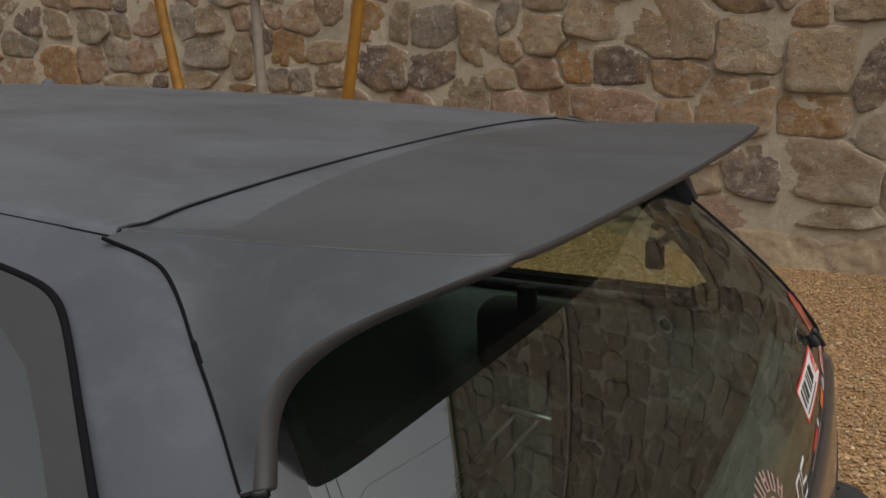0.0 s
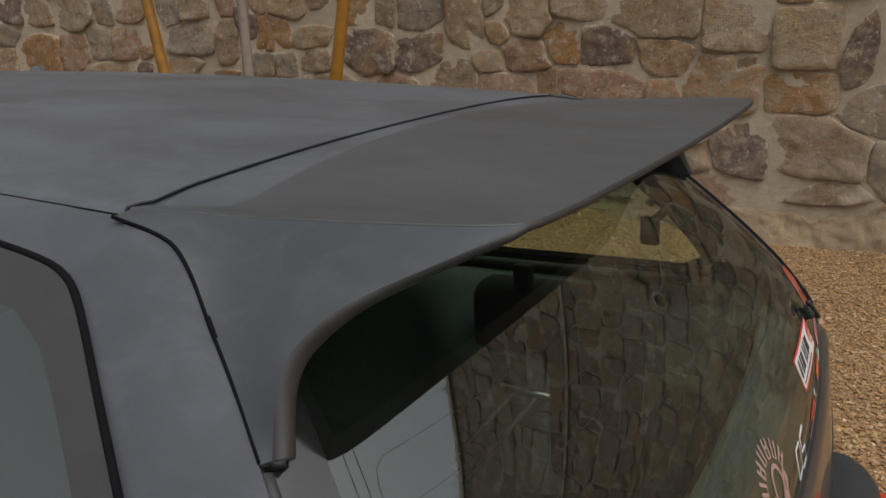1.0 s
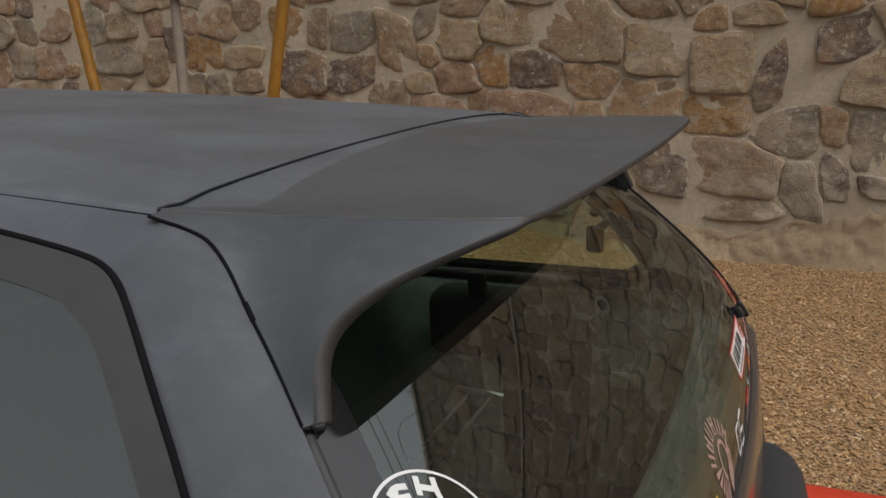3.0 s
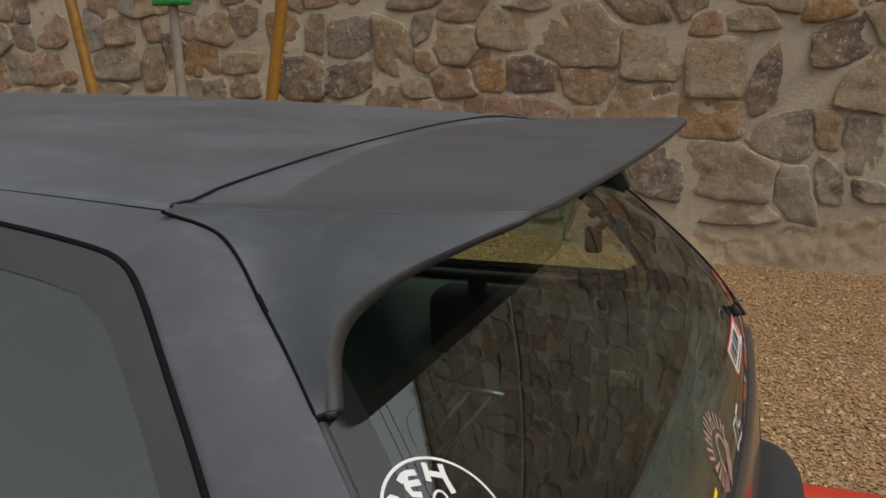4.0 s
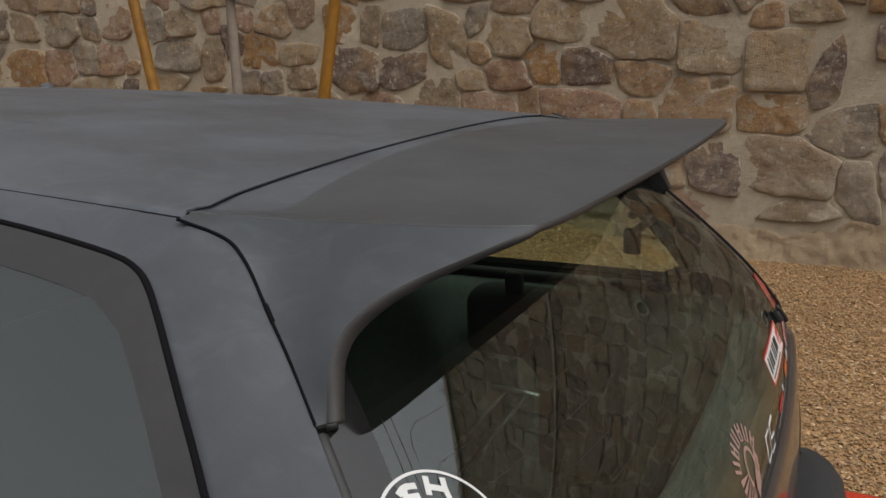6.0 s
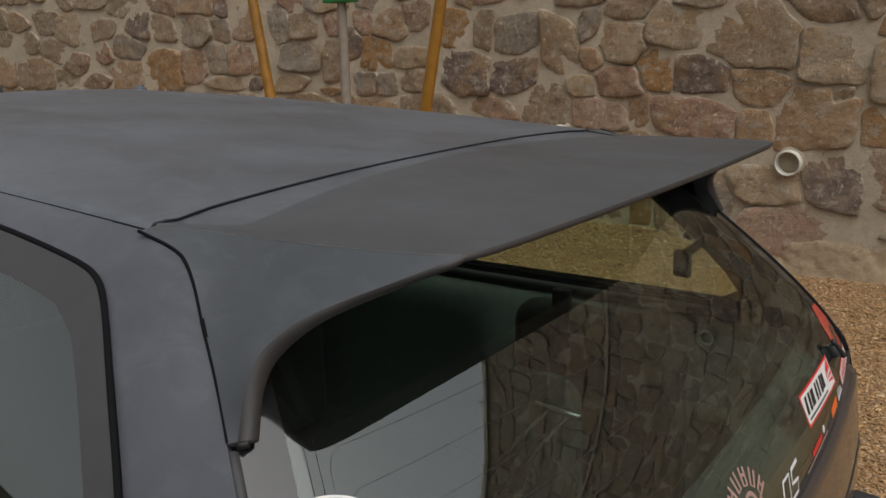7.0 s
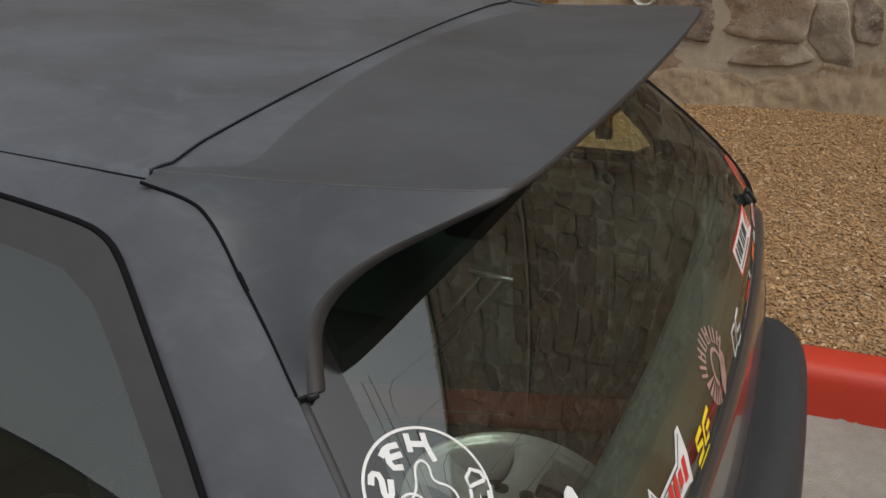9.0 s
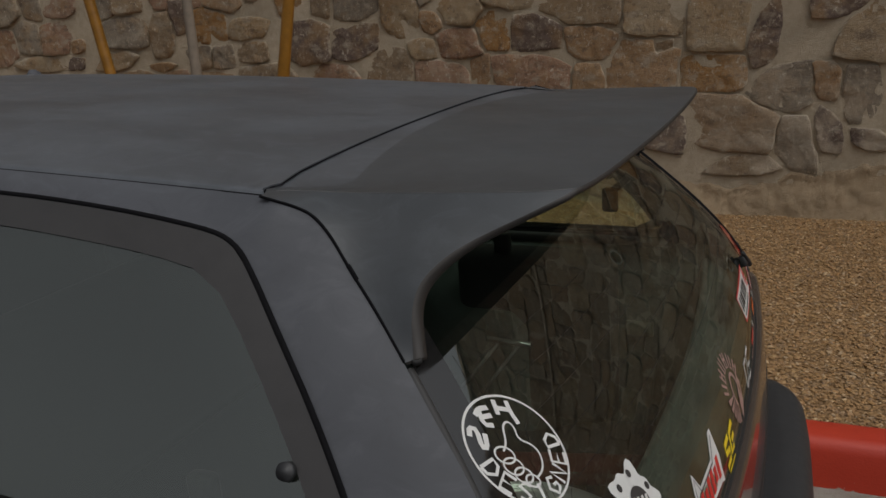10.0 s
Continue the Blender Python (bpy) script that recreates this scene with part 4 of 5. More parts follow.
def through_points(points, n):
    """n points along a smooth curve through the points given."""
    c = np.array(points, float)
    q = np.vstack([2 * c[0] - c[1], c, 2 * c[-1] - c[-2]])
    out = []
    for s in np.linspace(0, len(c) - 1.000001, 12 * len(c)):
        i, f = int(s), s - int(s)
        a, b, d, e = q[i:i + 4]
        out.append(0.5 * (2 * b + (d - a) * f + (2 * a - 5 * b + 4 * d - e) * f * f + (3 * b - a - 3 * d + e) * f ** 3))
    return resample(out, n)


def spoiler():
    mirror = np.array((1, -1, 1))
    crease = np.array(rounded([(x, -y, top_height(x, 1.0)) for x, y in CREASE], 2))
    front_leg = rounded(REAR_EDGE[:6], 3)
    front = [crease[0]] + [np.array((x + 0.0026, -side_y(z, x) - 0.0012, z + 0.0003)) for x, z in front_leg]
    n = 72
    outer = through_points(np.array(RIM_OUT) * mirror, n)
    inner_line = through_points(np.array(RIM_IN) * mirror, n)
    # the side skin: a thin-plate sheet spanned by the crease, the leg's front edge, its foot and the rim
    leg, top_run = 34, n - 34
    rail = np.vstack([resample(front[::-1], leg + 1)[:-1], resample(crease, top_run)])
    across = np.interp(np.arange(n), [0, leg, n - 1], [0, int(n * 0.62), n - 1])
    far_side = np.stack([np.interp(across, np.arange(n), outer[:, k]) for k in range(3)], axis=1)
    up = np.array((0.15, -0.83, 0.52)) / np.linalg.norm((0.15, -0.83, 0.52))
    ax = np.array((1.0, 0, 0)) - up * up[0]
    ax = ax / np.linalg.norm(ax)
    ay = np.cross(up, ax)
    edge = np.vstack([rail, resample([rail[0], outer[0]], 6)[1:-1], outer[:-1]])
    flat, high = np.stack([edge @ ax, edge @ ay], axis=1), edge @ up

    def plate(a, b):
        r2 = ((a[:, None] - b[None]) ** 2).sum(axis=2) + 1e-12
        return r2 * np.log(r2)

    m = len(edge)
    lhs = np.zeros((m + 3, m + 3))
    lhs[:m, :m] = plate(flat, flat) + np.eye(m) * 2e-5
    lhs[:m, m] = lhs[m, :m] = 1
    lhs[:m, m + 1:] = flat
    lhs[m + 1:, :m] = flat.T
    weights = np.linalg.solve(lhs, np.concatenate([high, np.zeros(3)]))
    fin = []
    for p, q in zip(rail, far_side):
        row = np.array([p * (1 - v) + q * v for v in np.linspace(0, 1, 17)])
        uv = np.stack([row @ ax, row @ ay], axis=1)
        lift = plate(uv, flat) @ weights[:m] + weights[m] + uv @ weights[m + 1:]
        lift[0], lift[-1] = p @ up, q @ up
        fin.append([tuple(ax * u + ay * v + up * h) for (u, v), h in zip(uv, lift)])
    cx, cy = crease[:, 0], -crease[:, 1]
    ys = np.concatenate([[-1.0, -0.992, -0.985, -0.975, -0.966, -0.958, -0.95], np.linspace(-0.94, 0.94, 43), [0.95, 0.958, 0.966, 0.975, 0.985, 0.992, 1.0]])
    top = []
    for t in ys:
        x0, x1 = (crease[0][0] if abs(t) == 1 else step_x(t * 0.495)), LIP_X + 0.017 * (1 - t * t) + 0.008 * (1 - abs(t) ** 16)
        col = []
        for u in np.linspace(0, 1, 33):
            x = x0 + (x1 - x0) * u
            y = t * float(np.interp(x * LIP_X / x1 if x > 0 else x, cx, cy))
            col.append((x, y, top_height(x, t)))
        top.append(col)
    other = [[(x, -y, z) for x, y, z in row] for row in fin]
    # rolled rim along the whole trailing line, broad at the legs and thin at the lip
    lip = [np.array(col[-1]) for col in top]
    line = list(outer[:-1]) + lip + [p * mirror for p in outer[::-1]][1:]
    under = list(inner_line[:-1]) + [p + np.array((0.0007, 0, -0.0067)) for p in lip] + [p * mirror for p in inner_line[::-1]][1:]
    m = len(line)
    rim, dark = [], []
    for i, (p, q) in enumerate(zip(line, under)):
        along = line[min(i + 1, m - 1)] - line[max(i - 1, 0)]
        swell = np.cross(along, q - p)
        swell = swell / np.linalg.norm(swell)
        if swell.dot(np.array((0.6, 0, -0.8))) < 0:
            swell = -swell
        size = 0.30 * np.linalg.norm(q - p)
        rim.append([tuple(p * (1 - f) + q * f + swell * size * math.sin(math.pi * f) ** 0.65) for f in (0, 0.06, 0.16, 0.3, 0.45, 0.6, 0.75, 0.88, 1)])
        # strip inside the rim, coloured black for the shade there
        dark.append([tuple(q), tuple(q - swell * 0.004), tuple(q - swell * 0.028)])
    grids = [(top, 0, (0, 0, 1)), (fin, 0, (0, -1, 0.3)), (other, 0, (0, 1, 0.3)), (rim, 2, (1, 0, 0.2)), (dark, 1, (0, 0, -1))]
    for s in (-1, 1):
        side = np.array((1, -s, 1))
        foot = [front[0 - 1] * side] + [np.array(r) * side for r in rim[0]]
        mid = sum(foot) / len(foot)
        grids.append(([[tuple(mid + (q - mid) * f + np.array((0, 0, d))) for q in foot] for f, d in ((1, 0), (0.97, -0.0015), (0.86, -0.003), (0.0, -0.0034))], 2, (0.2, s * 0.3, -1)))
    ob = part("spoiler", joined("spoiler", grids, [spoiler_paint, black_plastic, rim_dark]), spoiler_paint, car, "satin charcoal moulded roof spoiler with side legs")
    # inner skin in flat black: the shade underneath put into its colour
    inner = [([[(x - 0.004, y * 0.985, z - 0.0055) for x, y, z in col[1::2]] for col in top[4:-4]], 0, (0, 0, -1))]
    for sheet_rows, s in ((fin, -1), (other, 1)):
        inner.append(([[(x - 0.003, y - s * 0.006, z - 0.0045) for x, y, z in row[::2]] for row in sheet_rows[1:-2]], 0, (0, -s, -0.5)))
    part("underside", joined("underside", inner, [seam_black]), seam_black, ob, "hollow underside of the spoiler, its shade coloured black")
    for s in (-1, 1):
        part("leg_seam", tube_mesh("leg_seam", [on_side(x + 0.0014, z, s, -0.0006) for x, z in front_leg], 0.0019, seam_black, 6), seam_black, ob)
        plug = [front[-1] * np.array((1, -s, 1)), np.array(rim[0][4]) * np.array((1, -s, 1))]
        part("foot_plug", tube_mesh("foot_plug", [tuple(plug[0] * (1 - f) + plug[1] * f + np.array((0, -s * 0.003, -0.003))) for f in (0.3, 0.5, 0.85)], 0.0045, black_rubber, 10), black_rubber, ob, "black rubber plug under the spoiler leg")
        part("clip", tube_mesh("clip", [on_side(x + 0.001, z, s, 0.0006) for x, z in ((0.1235, 1.2252), (0.1255, 1.2235), (0.1360, 1.2135), (0.1380, 1.2118))], 0.0030, seam_black, 8), seam_black, ob, "black plastic fixing clip")
        part("crease_bead", tube_mesh("crease_bead", [(x, -s * y, z - 0.0006) for x, y, z in crease[3:-2]], 0.0012, edge_highlight, 8), edge_highlight, ob, "crease edge with its highlight painted pale grey")
    return ob


spoiler()

# ---- rear window on the curved hatch ----
GLASS_LOW, GLASS_TOP, WIRE_TOP = 0.812, 1.262, 1.115


def on_glass(y, z, lift=0.0):
    """A point on the rear window, lifted off it along its slope."""
    e = 0.004
    fx, fz = (glass_x(y, z + e) - glass_x(y, z - e)) / (2 * e), (glass_x(y + e, z) - glass_x(y - e, z)) / (2 * e)
    nrm = Vector((1, -fz, -fx)).normalized()
    return Vector((glass_x(y, z), y, z)) + nrm * lift


def low_edge(t):
    return GLASS_LOW - 0.004 + 0.03 * abs(t) ** 3


def rear_glass_rows(nz, ny, lift, t0=-1.0, t1=1.0, z0=None, z1=GLASS_TOP):
    rows = []
    for f in np.linspace(0, 1, nz):
        row = []
        for t in np.linspace(t0, t1, ny):
            lo = low_edge(t) if z0 is None else z0
            z = lo + (z1 - lo) * f
            row.append(tuple(on_glass(t * (side_y(z) - 0.008), z, lift)))
        rows.append(row)
    return rows


rear_window = part("rear_window", facing(grid_mesh("rear_window", rear_glass_rows(46, 61, 0.0), rear_glass_mat), (1, 0, 1)), rear_glass_mat, car, "glossy curved hatch window reflecting stone wall and sky")
rear_window.visible_shadow = False
for s in (-1, 1):
    rows = []
    for f in np.linspace(0, 1, 30):
        z = low_edge(s) + (GLASS_TOP - low_edge(s)) * f
        w = side_y(z) - 0.008
        rows.append([tuple(on_glass(s * (w - d), z, 0.0003)) for d in (0.0, 0.02, 0.045)])
    part("border", facing(grid_mesh("border", rows, rear_border), (1, 0, 1)), rear_border, rear_window, "dark ceramic border of the rear window")
    line = [tuple(on_glass(s * (side_y(z) - 0.004), z, -0.004)) for z in np.linspace(low_edge(1), 1.135, 30)]
    if s < 0:
        part("edge_trim", tube_mesh("edge_trim", line, 0.0062, edge_grey, 6), edge_grey, rear_window, "grey moulding along the glass edge")
    else:
        part("edge_trim", tube_mesh("edge_trim", line, 0.0075, seam_black, 6), seam_black, rear_window, "black moulding along the glass edge")
rows = [[tuple(on_glass(t * (side_y(0.8) - 0.01), low_edge(t) + d, -0.003)) for t in np.linspace(-1, 1, 41)] for d in (0.0, 0.010, 0.018)]
part("lower_border", facing(grid_mesh("lower_border", rows, frit_black), (1, 0, 1)), frit_black, rear_window)
line = [tuple(on_glass(t * (side_y(0.81) - 0.008), low_edge(t) - 0.003, 0.001)) for t in np.linspace(-1, 1, 50)]
part("lower_trim", tube_mesh("lower_trim", line, 0.005, black_plastic, 8), black_plastic, rear_window, "black rubber strip under the rear window")
# heating wires: each runs down beside the border, bends and crosses the glass
for k in range(6):
    z, inset = WIRE_TOP - 0.030 * k, 0.068 + 0.0105 * (k + 2)
    bend = [(s * (side_y(zz) - i), zz) for s in (-1,) for i, zz in ((inset - 0.001, z - 0.10), (inset, z - 0.012), (inset + 0.004, z - 0.004), (inset + 0.014, z))]
    line = [tuple(on_glass(y, zz, 0.0003)) for y, zz in bend + [(t * (side_y(z) - inset - 0.014), z) for t in np.linspace(-0.95, 1, 25)]]
    part("heater_wire", tube_mesh("heater_wire", line, 0.00022, wire_brown, 4), wire_brown, rear_window)
for k in range(2):
    line = [tuple(on_glass(-(side_y(z) - 0.068 - 0.0105 * k), z, 0.0003)) for z in np.linspace(0.95, WIRE_TOP + 0.012, 16)]
    part("heater_feed", tube_mesh("heater_feed", line, 0.00022, wire_brown, 4), wire_brown, rear_window)


# ---- lower hatch, lamps, bumper ----
def tail_x(y, z):
    base = glass_x(y, 0.80)
    return base + 0.010 + 0.016 * math.sin(min(1, (0.80 - z) / 0.2) * math.pi / 2) + 0.004


def lower_hatch():
    rows = []
    for z in np.concatenate([[0.812, 0.806], np.linspace(0.80, 0.46, 18)]):
        row = []
        for t in np.linspace(-1, 1, 49):
            y = t * (side_y(min(z, 0.80)) - 0.012)
            zz = z + 0.03 * abs(t) ** 3
            x = tail_x(y, min(z, 0.80)) - (0.02 if z > 0.81 else 0.006 if z > 0.803 else 0) - 0.05 * max(0, (abs(t) - 0.9) / 0.1) ** 2
            row.append((x, y, zz))
        rows.append(row)
    ob = part("lower_hatch", facing(grid_mesh("lower_hatch", rows, hatch_paint), (1, 0, 0)), hatch_paint, car, "glossy dark hatch panel under the rear window")
    solid(ob, 0.02)
    for z0, r in ((0.665, 0.004),):
        line = []
        for t in np.linspace(-1, 1, 49):
            y = t * (side_y(z0) - 0.012)
            line.append((tail_x(y, z0) - 0.002 - 0.05 * max(0, (abs(t) - 0.9) / 0.1) ** 2, y, z0 + 0.03 * abs(t) ** 3))
        part("panel_gap", tube_mesh("panel_gap", line, r, black_rubber, 6), black_rubber, ob)


lower_hatch()


def bumper():
    """A wrap-round moulded bumper."""
    prof = [(-0.12, 0.524), (-0.07, 0.533), (-0.040, 0.531), (-0.020, 0.520), (-0.007, 0.500), (-0.001, 0.475), (0.0, 0.45), (0.0, 0.36), (-0.02, 0.30), (-0.05, 0.255), (-0.10, 0.24)]
    half = [(0.620, 0.0), (0.614, 0.285), (0.602, 0.53), (0.586, 0.705), (0.568, 0.765), (0.535, 0.808), (0.48, 0.832), (0.18, 0.846)]
    line = [(x, -y) for x, y in half[:0:-1]] + half
    line = [Vector((x, y, 0)) for x, y in through_points(line, 90)]
    path, rows = [], []
    for k, p in enumerate(line):
        way = (line[min(k + 1, len(line) - 1)] - line[max(k - 1, 0)]).normalized()
        path.append((p, Vector((way.y, -way.x, 0))))
    for p, n in path:
        rows.append([tuple(p + n * d + Vector((0, 0, z))) for d, z in prof])
    ob = part("bumper", facing(grid_mesh("bumper", rows, bumper_plastic), (1, 0, 0)), bumper_plastic, car, "dark grey plastic rear bumper")
    solid(ob, 0.006)


bumper()


# ---- front of the car ----
def front_end():
    rows = [[(x, y, 0.905 - 0.14 * ((-2.12 - x) / 1.3) - 0.10 * (abs(y) / 0.72) ** 4 + 0.01) for y in np.linspace(-0.74, 0.74, 21)] for x in np.linspace(-2.12, -3.42, 16)]
    hood = part("hood", facing(grid_mesh("hood", rows, roof_paint), (0, 0, 1)), roof_paint, car)
    solid(hood, 0.01)
    rows = [[(-1.5 - 0.64 * f, y * (0.525 + 0.19 * f), 1.352 - 0.43 * f + 0.02 * (1 - y * y) * (1 - f)) for y in np.linspace(-1, 1, 15)] for f in np.linspace(0, 1, 10)]
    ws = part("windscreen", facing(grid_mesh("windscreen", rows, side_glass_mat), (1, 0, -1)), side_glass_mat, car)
    for s in (-1, 1):
        part("windscreen_pillar", tube_mesh("windscreen_pillar", [(-1.48 - 0.66 * f, s * (0.53 + 0.19 * f), 1.35 - 0.44 * f) for f in np.linspace(0, 1, 8)], 0.022, side_paint), side_paint, car)
    rows = [[(-3.42 - 0.06 * (1 - t * t) - 0.03 * math.sin(f * 3.14), t * 0.76, 0.74 - 0.50 * f) for t in np.linspace(-1, 1, 21)] for f in np.linspace(0, 1, 10)]
    nose = part("front_bumper", facing(grid_mesh("front_bumper", rows, bumper_plastic), (-1, 0, 0)), bumper_plastic, car)
    solid(nose, 0.01)


front_end()


def wheel_parts(parent, centre, turn, width=0.185, radius=0.285, rim_r=0.195, tyre=True):
    """A five-spoke alloy wheel; its face looks along its own +z."""
    m = Matrix.Translation(centre) @ turn
    objs = []
    if tyre:
        prof = [(rim_r, -width / 2 + 0.012), (rim_r + 0.02, -width / 2), (radius - 0.03, -width / 2 + 0.004), (radius - 0.006, -width / 2 + 0.025), (radius, 0), (radius - 0.006, width / 2 - 0.025), (radius - 0.03, width / 2 - 0.004), (rim_r + 0.02, width / 2), (rim_r, width / 2 - 0.012)]
        rows = [[(r * math.cos(a), r * math.sin(a), z) for r, z in prof] for a in np.linspace(0, 2 * math.pi, 49)]
        objs.append(part("tyre", grid_mesh("tyre", rows, tyre_rubber), tyre_rubber, parent))
    prof = [(rim_r - 0.022, -width / 2), (rim_r - 0.03, -0.02), (rim_r - 0.014, width / 2 - 0.026), (rim_r - 0.016, width / 2 - 0.018), (rim_r - 0.006, width / 2 - 0.014), (rim_r - 0.003, width / 2 - 0.012), (rim_r + 0.002, width / 2 - 0.002), (rim_r + 0.006, width / 2 - 0.004), (rim_r + 0.006, width / 2 - 0.009), (rim_r + 0.003, width / 2 - 0.011), (rim_r + 0.008, width / 2 - 0.013), (rim_r + 0.008, width / 2 - 0.020)]
    rows = [[(r * math.cos(a), r * math.sin(a), z) for r, z in prof] for a in np.linspace(0, 2 * math.pi, 65)]
    objs.append(part("rim", grid_mesh("rim", rows, alloy), alloy, parent, "silver alloy rim"))
    face = width / 2 - 0.014
    for k in range(5):
        a0 = k * 2 * math.pi / 5
        rows = []
        for f in np.linspace(0, 1, 11):
            r = 0.045 + (rim_r - 0.052) * f
            half = 0.025 + 0.006 * f + 0.018 * max(0.0, (f - 0.60) / 0.40) ** 2.2 + 0.016 * max(0.0, (0.4 - f) / 0.4) ** 2
            rows.append([(r, half * w, face - 0.012 * (1 - f) - 0.006 * w * w - (0.022 if abs(w) > 0.99 else 0)) for w in (-1.0, -0.94, -0.5, 0, 0.5, 0.94, 1.0)])
        rows = [[(x * math.cos(a0) - y * math.sin(a0), x * math.sin(a0) + y * math.cos(a0), z) for x, y, z in row] for row in rows]
        objs.append(part("spoke", grid_mesh("spoke", rows, alloy), alloy, parent))
    bm = bmesh.new()
    bmesh.ops.create_cone(bm, cap_ends=True, segments=32, radius1=0.062, radius2=0.052, depth=0.03)
    bmesh.ops.translate(bm, verts=bm.verts, vec=(0, 0, face - 0.02))
    objs.append(part("hub", bm, alloy, parent))
    # lug holes are dark discs, their shade put into the colour
    for k in range(5):
        a0 = (k + 0.5) * 2 * math.pi / 5
        bm = bmesh.new()
        bmesh.ops.create_cone(bm, cap_ends=True, segments=16, radius1=0.0135, radius2=0.0135, depth=0.012)
        bmesh.ops.translate(bm, verts=bm.verts, vec=(0.040 * math.cos(a0), 0.040 * math.sin(a0), face - 0.009))
        objs.append(part("lug_hole", bm, trim_dark, parent, "lug hole drawn as a dark disc"))
    # dark disc added behind the spokes as the shade between them
    bm = bmesh.new()
    bmesh.ops.create_cone(bm, cap_ends=True, segments=40, radius1=rim_r - 0.04, radius2=rim_r - 0.04, depth=0.01)
    bmesh.ops.translate(bm, verts=bm.verts, vec=(0, 0, 0.012 - width / 2))
    objs.append(part("brake_shade", bm, trim_dark, parent))
    for o in objs:
        o.matrix_world = m
    return objs


for ax in (-0.12, -2.69):
    for s in (-1, 1):
        wheel = part("wheel", box_bm(-0.02, 0.02, -0.05, 0.05, -0.02, 0.02, 0.005), steel, car)
        wheel.location = (ax, s * 0.66, 0.285)
        bpy.context.view_layer.update()
        wheel_parts(wheel, (0, 0, 0), pose(0, 0, 0, -90 * s))


# ---- inside: stripped load bay ----
def load_bay():
    floor_rows = [[(x, y, 0.43 + 0.03 * math.sin(x * 9) * math.sin(y * 7) * 0.3) for y in np.linspace(-0.70, 0.70, 15)] for x in np.linspace(-2.0, 0.46, 20)]
    part("load_floor", facing(grid_mesh("load_floor", floor_rows, trim_dark), (0, 0, 1)), trim_dark, car, "dark bare load floor")
    for s in (-1, 1):
        rows = []
        for z in np.concatenate([np.linspace(0.42, 0.84, 10), [0.872, 0.886, 0.89]]):
            row = []
            for x in np.linspace(-1.35, 0.40, 36):
                tower = 0.14 * math.exp(-((x + 0.16) / 0.20) ** 4) * max(0, min(1, (0.83 - z) / 0.09))
                y = 0.675 - tower + (0.05 if z > 0.88 else 0.018 if z > 0.871 else 0)
                row.append((x, s * y, z))
            rows.append(row)
        part("side_trim", facing(grid_mesh("side_trim", rows, trim_grey), (0, -s, 0.2)), trim_grey, car, "grey-green moulded load bay trim")
        part("sill_strip", tube_mesh("sill_strip", [(x, s * 0.715, 0.893) for x in np.linspace(-1.3, 0.27, 20)], 0.013, black_rubber, 6), black_rubber, car)
        # belt guide on the sill and its buckle hanging at the pillar
        pod = part("wheel_pod", box_bm(-0.235, 0.16, s * 0.605 - 0.055, s * 0.605 + 0.055, 0.46, 0.896, 0.045, 5), trim_dark, car, "black moulded pod over the wheel housing")
        part("belt_guide", box_bm(-0.128, -0.088, s * 0.57 - 0.012, s * 0.57 + 0.012, 0.89, 0.940, 0.006), black_plastic, car)
    part("sill_buckle", box_bm(0.128, 0.166, 0.595, 0.612, 0.993, 1.05, 0.008), black_plastic, car, "black belt buckle hanging at the pillar")
    part("belt", tube_mesh("belt", [(0.19, 0.605, 1.075), (0.150, 0.603, 1.04)], 0.009, black_plastic, 6), black_plastic, car)
    # ledge inside the lower hatch
    rows = [[(glass_x(y, 0.82) - d, y, z) for y in np.linspace(-0.70, 0.70, 25)] for d, z in ((0.012, 0.812), (0.05, 0.842), (0.092, 0.866), (0.098, 0.868), (0.106, 0.862), (0.112, 0.84), (0.12, 0.45))]
    part("hatch_lining", facing(grid_mesh("hatch_lining", rows, trim_grey), (-1, 0, 1)), trim_grey, car, "grey-green plastic hatch lining")
    # seats, headrests and dashboard added unseen, to block the view to the far kerb
    part("rear_seat", box_bm(-0.98, -0.84, -0.60, 0.60, 0.45, 0.93, 0.05, 3), trim_dark, car, "black rear seat back, added unseen to block the view")
    for s in (-1, 1):
        part("rear_headrest", box_bm(-0.97, -0.87, s * 0.36 - 0.15, s * 0.36 + 0.15, 0.94, 1.10, 0.04, 3), trim_dark, car)
        seat = part("front_seat", box_bm(-1.52, -1.36, s * 0.34 - 0.25, s * 0.34 + 0.25, 0.42, 1.06, 0.06, 3), trim_dark, car, "black front seat back, added unseen to block the view")
        part("headrest", box_bm(-1.50, -1.40, s * 0.34 - 0.13, s * 0.34 + 0.13, 1.07, 1.25, 0.04, 3), trim_dark, seat)
    part("dashboard", box_bm(-2.12, -1.80, -0.68, 0.68, 0.42, 0.93, 0.06, 3), trim_dark, car, "black dashboard, added unseen to hide the kerb beyond")
    turn = pose(0.04, 0.365, 0, 0, 0, 13.5)
    rib = part("floor_rib", box_bm(-0.45, 0.34, -0.055, 0.05, 0.43, 0.463, 0.014, 3), red_rib, car, "red painted floor rib")
    rib.matrix_world = turn
    for x0, x1 in ((-0.17, -0.02), (0.02, 0.08)):
        scuff = part("scuff", box_bm(x0, x1, -0.047, -0.045, 0.4615, 0.4645, 0.001), plate_grey, rib)
        scuff.matrix_world = turn


load_bay()
spare = tagged(new("spare_wheel"), "bare silver five-spoke alloy rim lying flat in the load bay", "wheel")
spare.location = (0.147, 0.004, 0.482)
up = Vector((0.10, 0.06, 1.0)).normalized()
side = Vector((0, 1, 0)).cross(up).normalized()
flat = Matrix((side, up.cross(side), up)).transposed().to_4x4()
wheel_parts(spare, (0, 0, 0), flat @ Matrix.Rotation(radians(94), 4, "Z"), 0.10, 0.27, 0.184, False)


